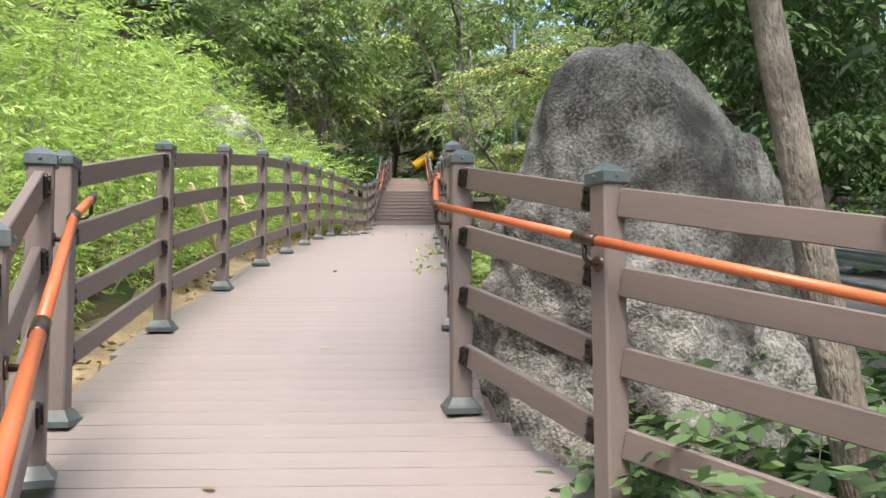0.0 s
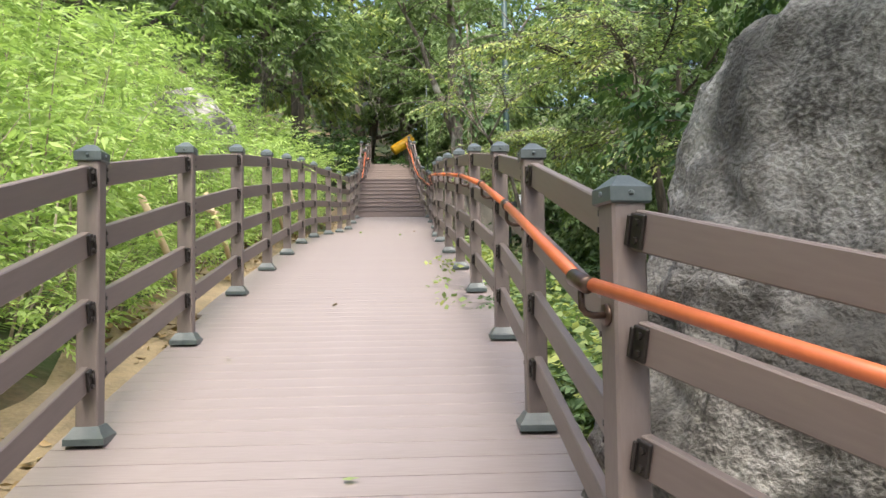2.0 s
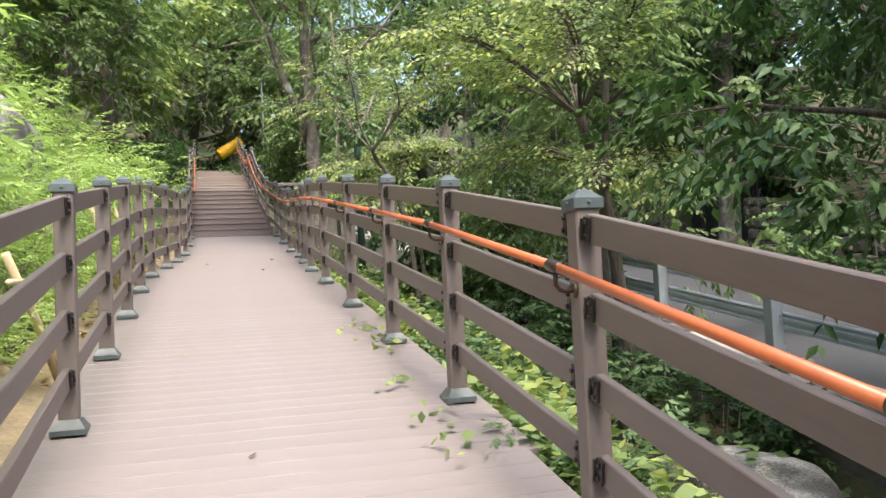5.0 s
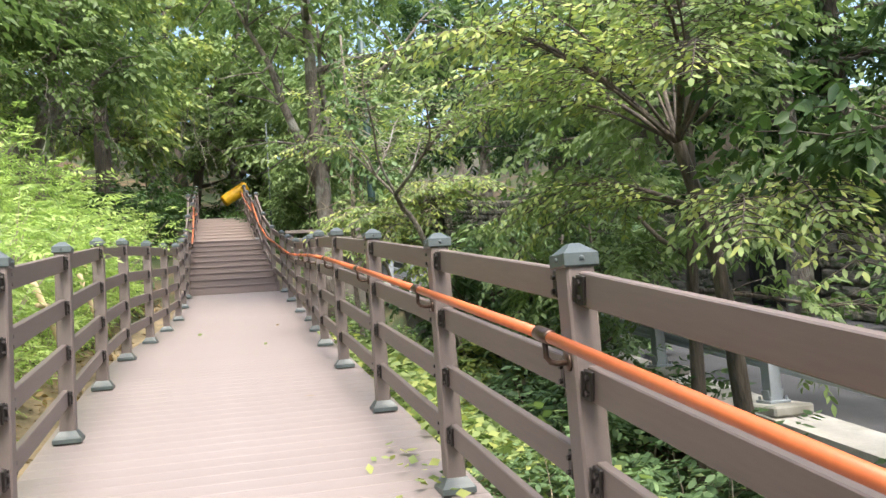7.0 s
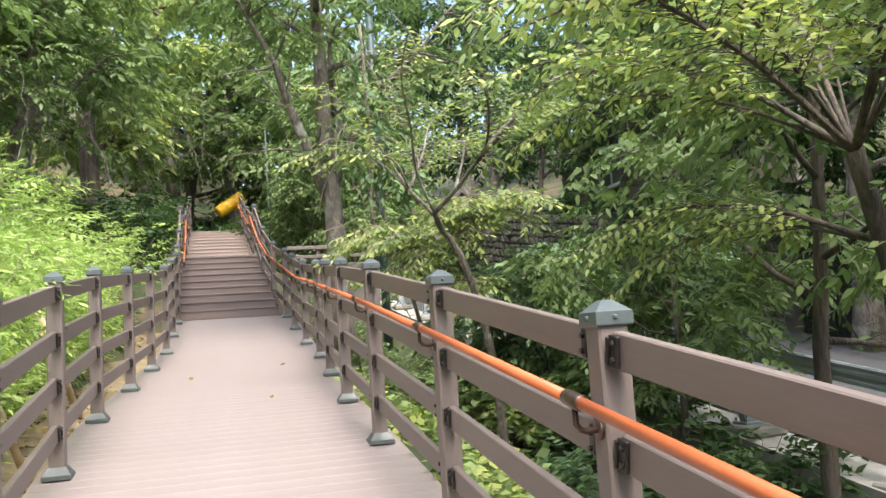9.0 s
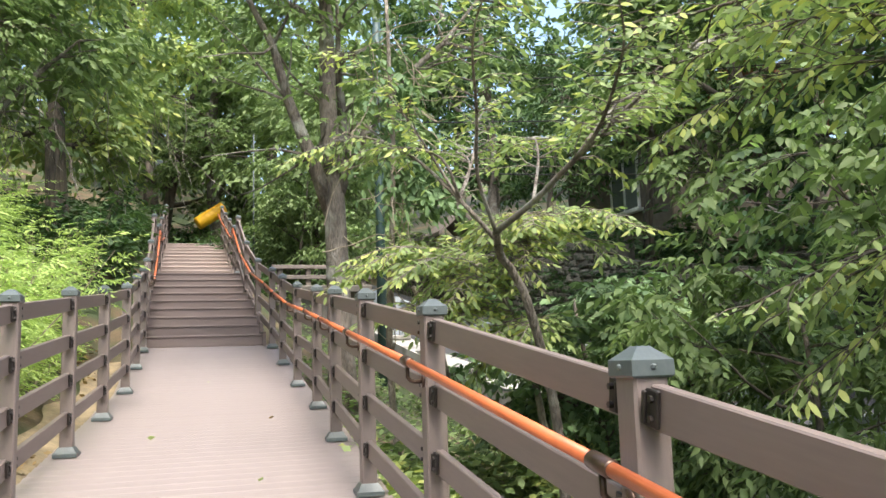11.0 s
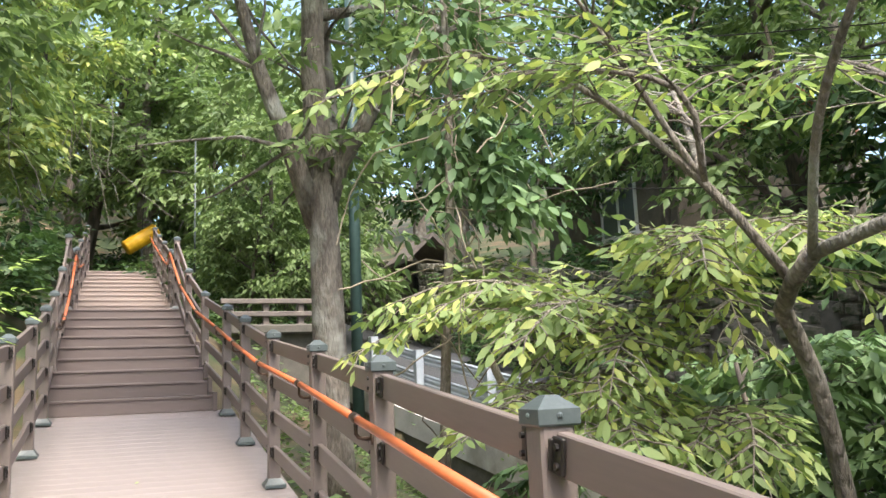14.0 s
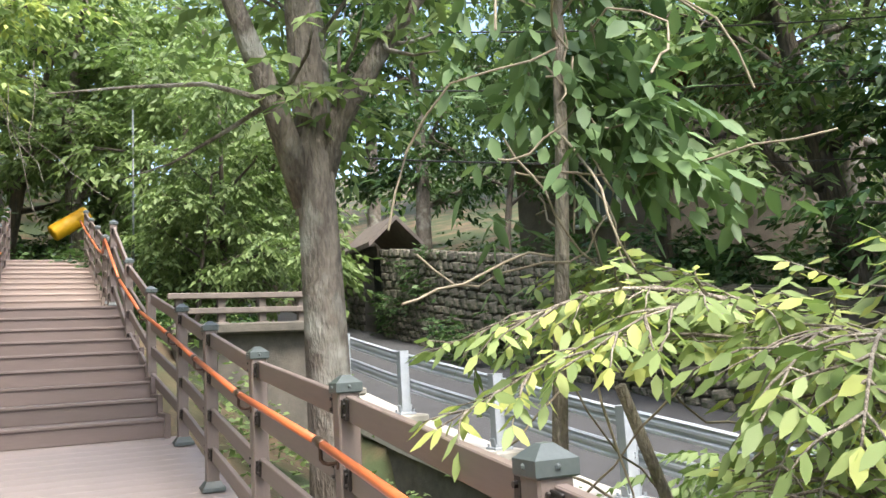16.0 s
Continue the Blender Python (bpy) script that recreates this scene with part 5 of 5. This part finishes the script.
# ---- deck and stairs, board by board ----
def deck():
    root = tagged(new("deck"), "sloping boardwalk of pinkish-brown composite boards", "deck", kind="structure")
    y, pitch_w = -2.6, 0.15
    shared = {}
    while y < STAIR_Y - 0.02:
        z0, z1 = deck_z(y), deck_z(y + pitch_w)
        ym = y + pitch_w / 2
        x0, x1 = line(LEFT, ym) - 0.12, line(RIGHT, ym) + 0.12
        if ym < 3.7:
            x0 -= 0.25
        w = round(x1 - x0, 1 if ym > 3.9 else 2)
        if w not in shared:
            b = Build()
            b.box(w, pitch_w - 0.002, 0.028, pose(0, 0, -0.014), 0.0012)
            shared[w] = b.mesh("board", M_DECK)
        part("board", shared[w], root, pose((x0 + x1) / 2, ym, (z0 + z1) / 2, math.degrees(math.atan2(z1 - z0, pitch_w))))
        y += pitch_w
    for edge, off in ((LEFT, -0.1), (RIGHT, 0.1)):
        ys = [3.85 + 0.63 * k for k in range(31)]
        b = Build()
        v, f = [], []
        for q in ys:
            x, z = line(edge, q) + off, deck_z(q)
            v += [(x - 0.02, q, z - 0.2), (x + 0.02, q, z - 0.2), (x + 0.02, q, z - 0.03), (x - 0.02, q, z - 0.03)]
        for i in range(len(ys) - 1):
            f += [(i * 4 + k, i * 4 + (k + 1) % 4, i * 4 + 4 + (k + 1) % 4, i * 4 + 4 + k) for k in range(4)]
        b.add(v, f)
        part("beam", b.mesh("beam", M_SHADED_STEP), root, label="brown edge beam")


def flight(y0, z0, risers, rise, tread, x0, x1, material, label, last):
    root = tagged(new("stairs"), label, "stairs", kind="structure")
    w = x1 - x0
    for k in range(risers):
        y, z = y0 + tread * k, z0 + rise * k
        b = Build()
        b.box(w, 0.025, rise - 0.03, pose((x0 + x1) / 2, y + 0.03, z + rise / 2 - 0.015), 0.003)
        part("riser", b.mesh("riser", material), root)
        depth = tread if k < risers - 1 else last
        n = max(1, round(depth / 0.15))
        for j in range(n):
            t = Build()
            t.box(w, depth / n - 0.005, 0.03, pose((x0 + x1) / 2, y + depth * (j + 0.5) / n, z + rise - 0.015), 0.005)
            part("tread", t.mesh("tread", material), root)
    for x in (x0 - 0.02, x1 + 0.02):
        s = Build()
        for k in range(risers):
            s.box(0.05, (tread if k < risers - 1 else last) + 0.06, rise * 1.5, pose(x, y0 + tread * k + (tread if k < risers - 1 else last) / 2, z0 + rise * (k + 0.45)), 0.004)
        part("stringer", s.mesh("stringer", material), root, label="stepped side board")


deck()
flight(STAIR_Y, STAIR_Z, RISERS, RISE, TREAD, -1.06, 0.66, M_SHADED_STEP, "brown composite stairs at the end of the ramp, darkened for canopy shade", FLIGHT2_Y - 27.0)
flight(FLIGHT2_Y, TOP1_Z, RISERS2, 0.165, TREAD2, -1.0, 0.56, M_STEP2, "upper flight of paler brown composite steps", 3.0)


# ---- stones of the walls ----
def lay_stones():
    rng = np.random.default_rng(21)
    for ob, y0, y1, height, x, s in STONE_JOBS:
        z = 0.0
        while z < height - 0.05:
            h = min(s * rng.uniform(0.55, 0.95), height - z)
            y = y0
            while y < y1 - 0.04:
                w = min(s * rng.uniform(0.6, 1.6), y1 - y)
                hh = h * rng.uniform(0.75, 1.15)
                ym = y + w / 2
                slant = 0 if x is not None else math.degrees(math.atan2(wall_x(ym) - wall_x(ym + 0.1), 0.1))
                m = pose((wall_x(ym) if x is None else x) + rng.uniform(-0.02, 0.03), ym, curb_z(y + w / 2) - 0.15 + z + h / 2, rng.uniform(-11, 11), 0, slant) @ Matrix.Diagonal((0.2, max(w - 0.025, 0.05), max(hh - 0.02, 0.05), 1))
                part("stone", STONES[rng.integers(0, 8)], ob, m)
                y += w
            z += h


lay_stones()
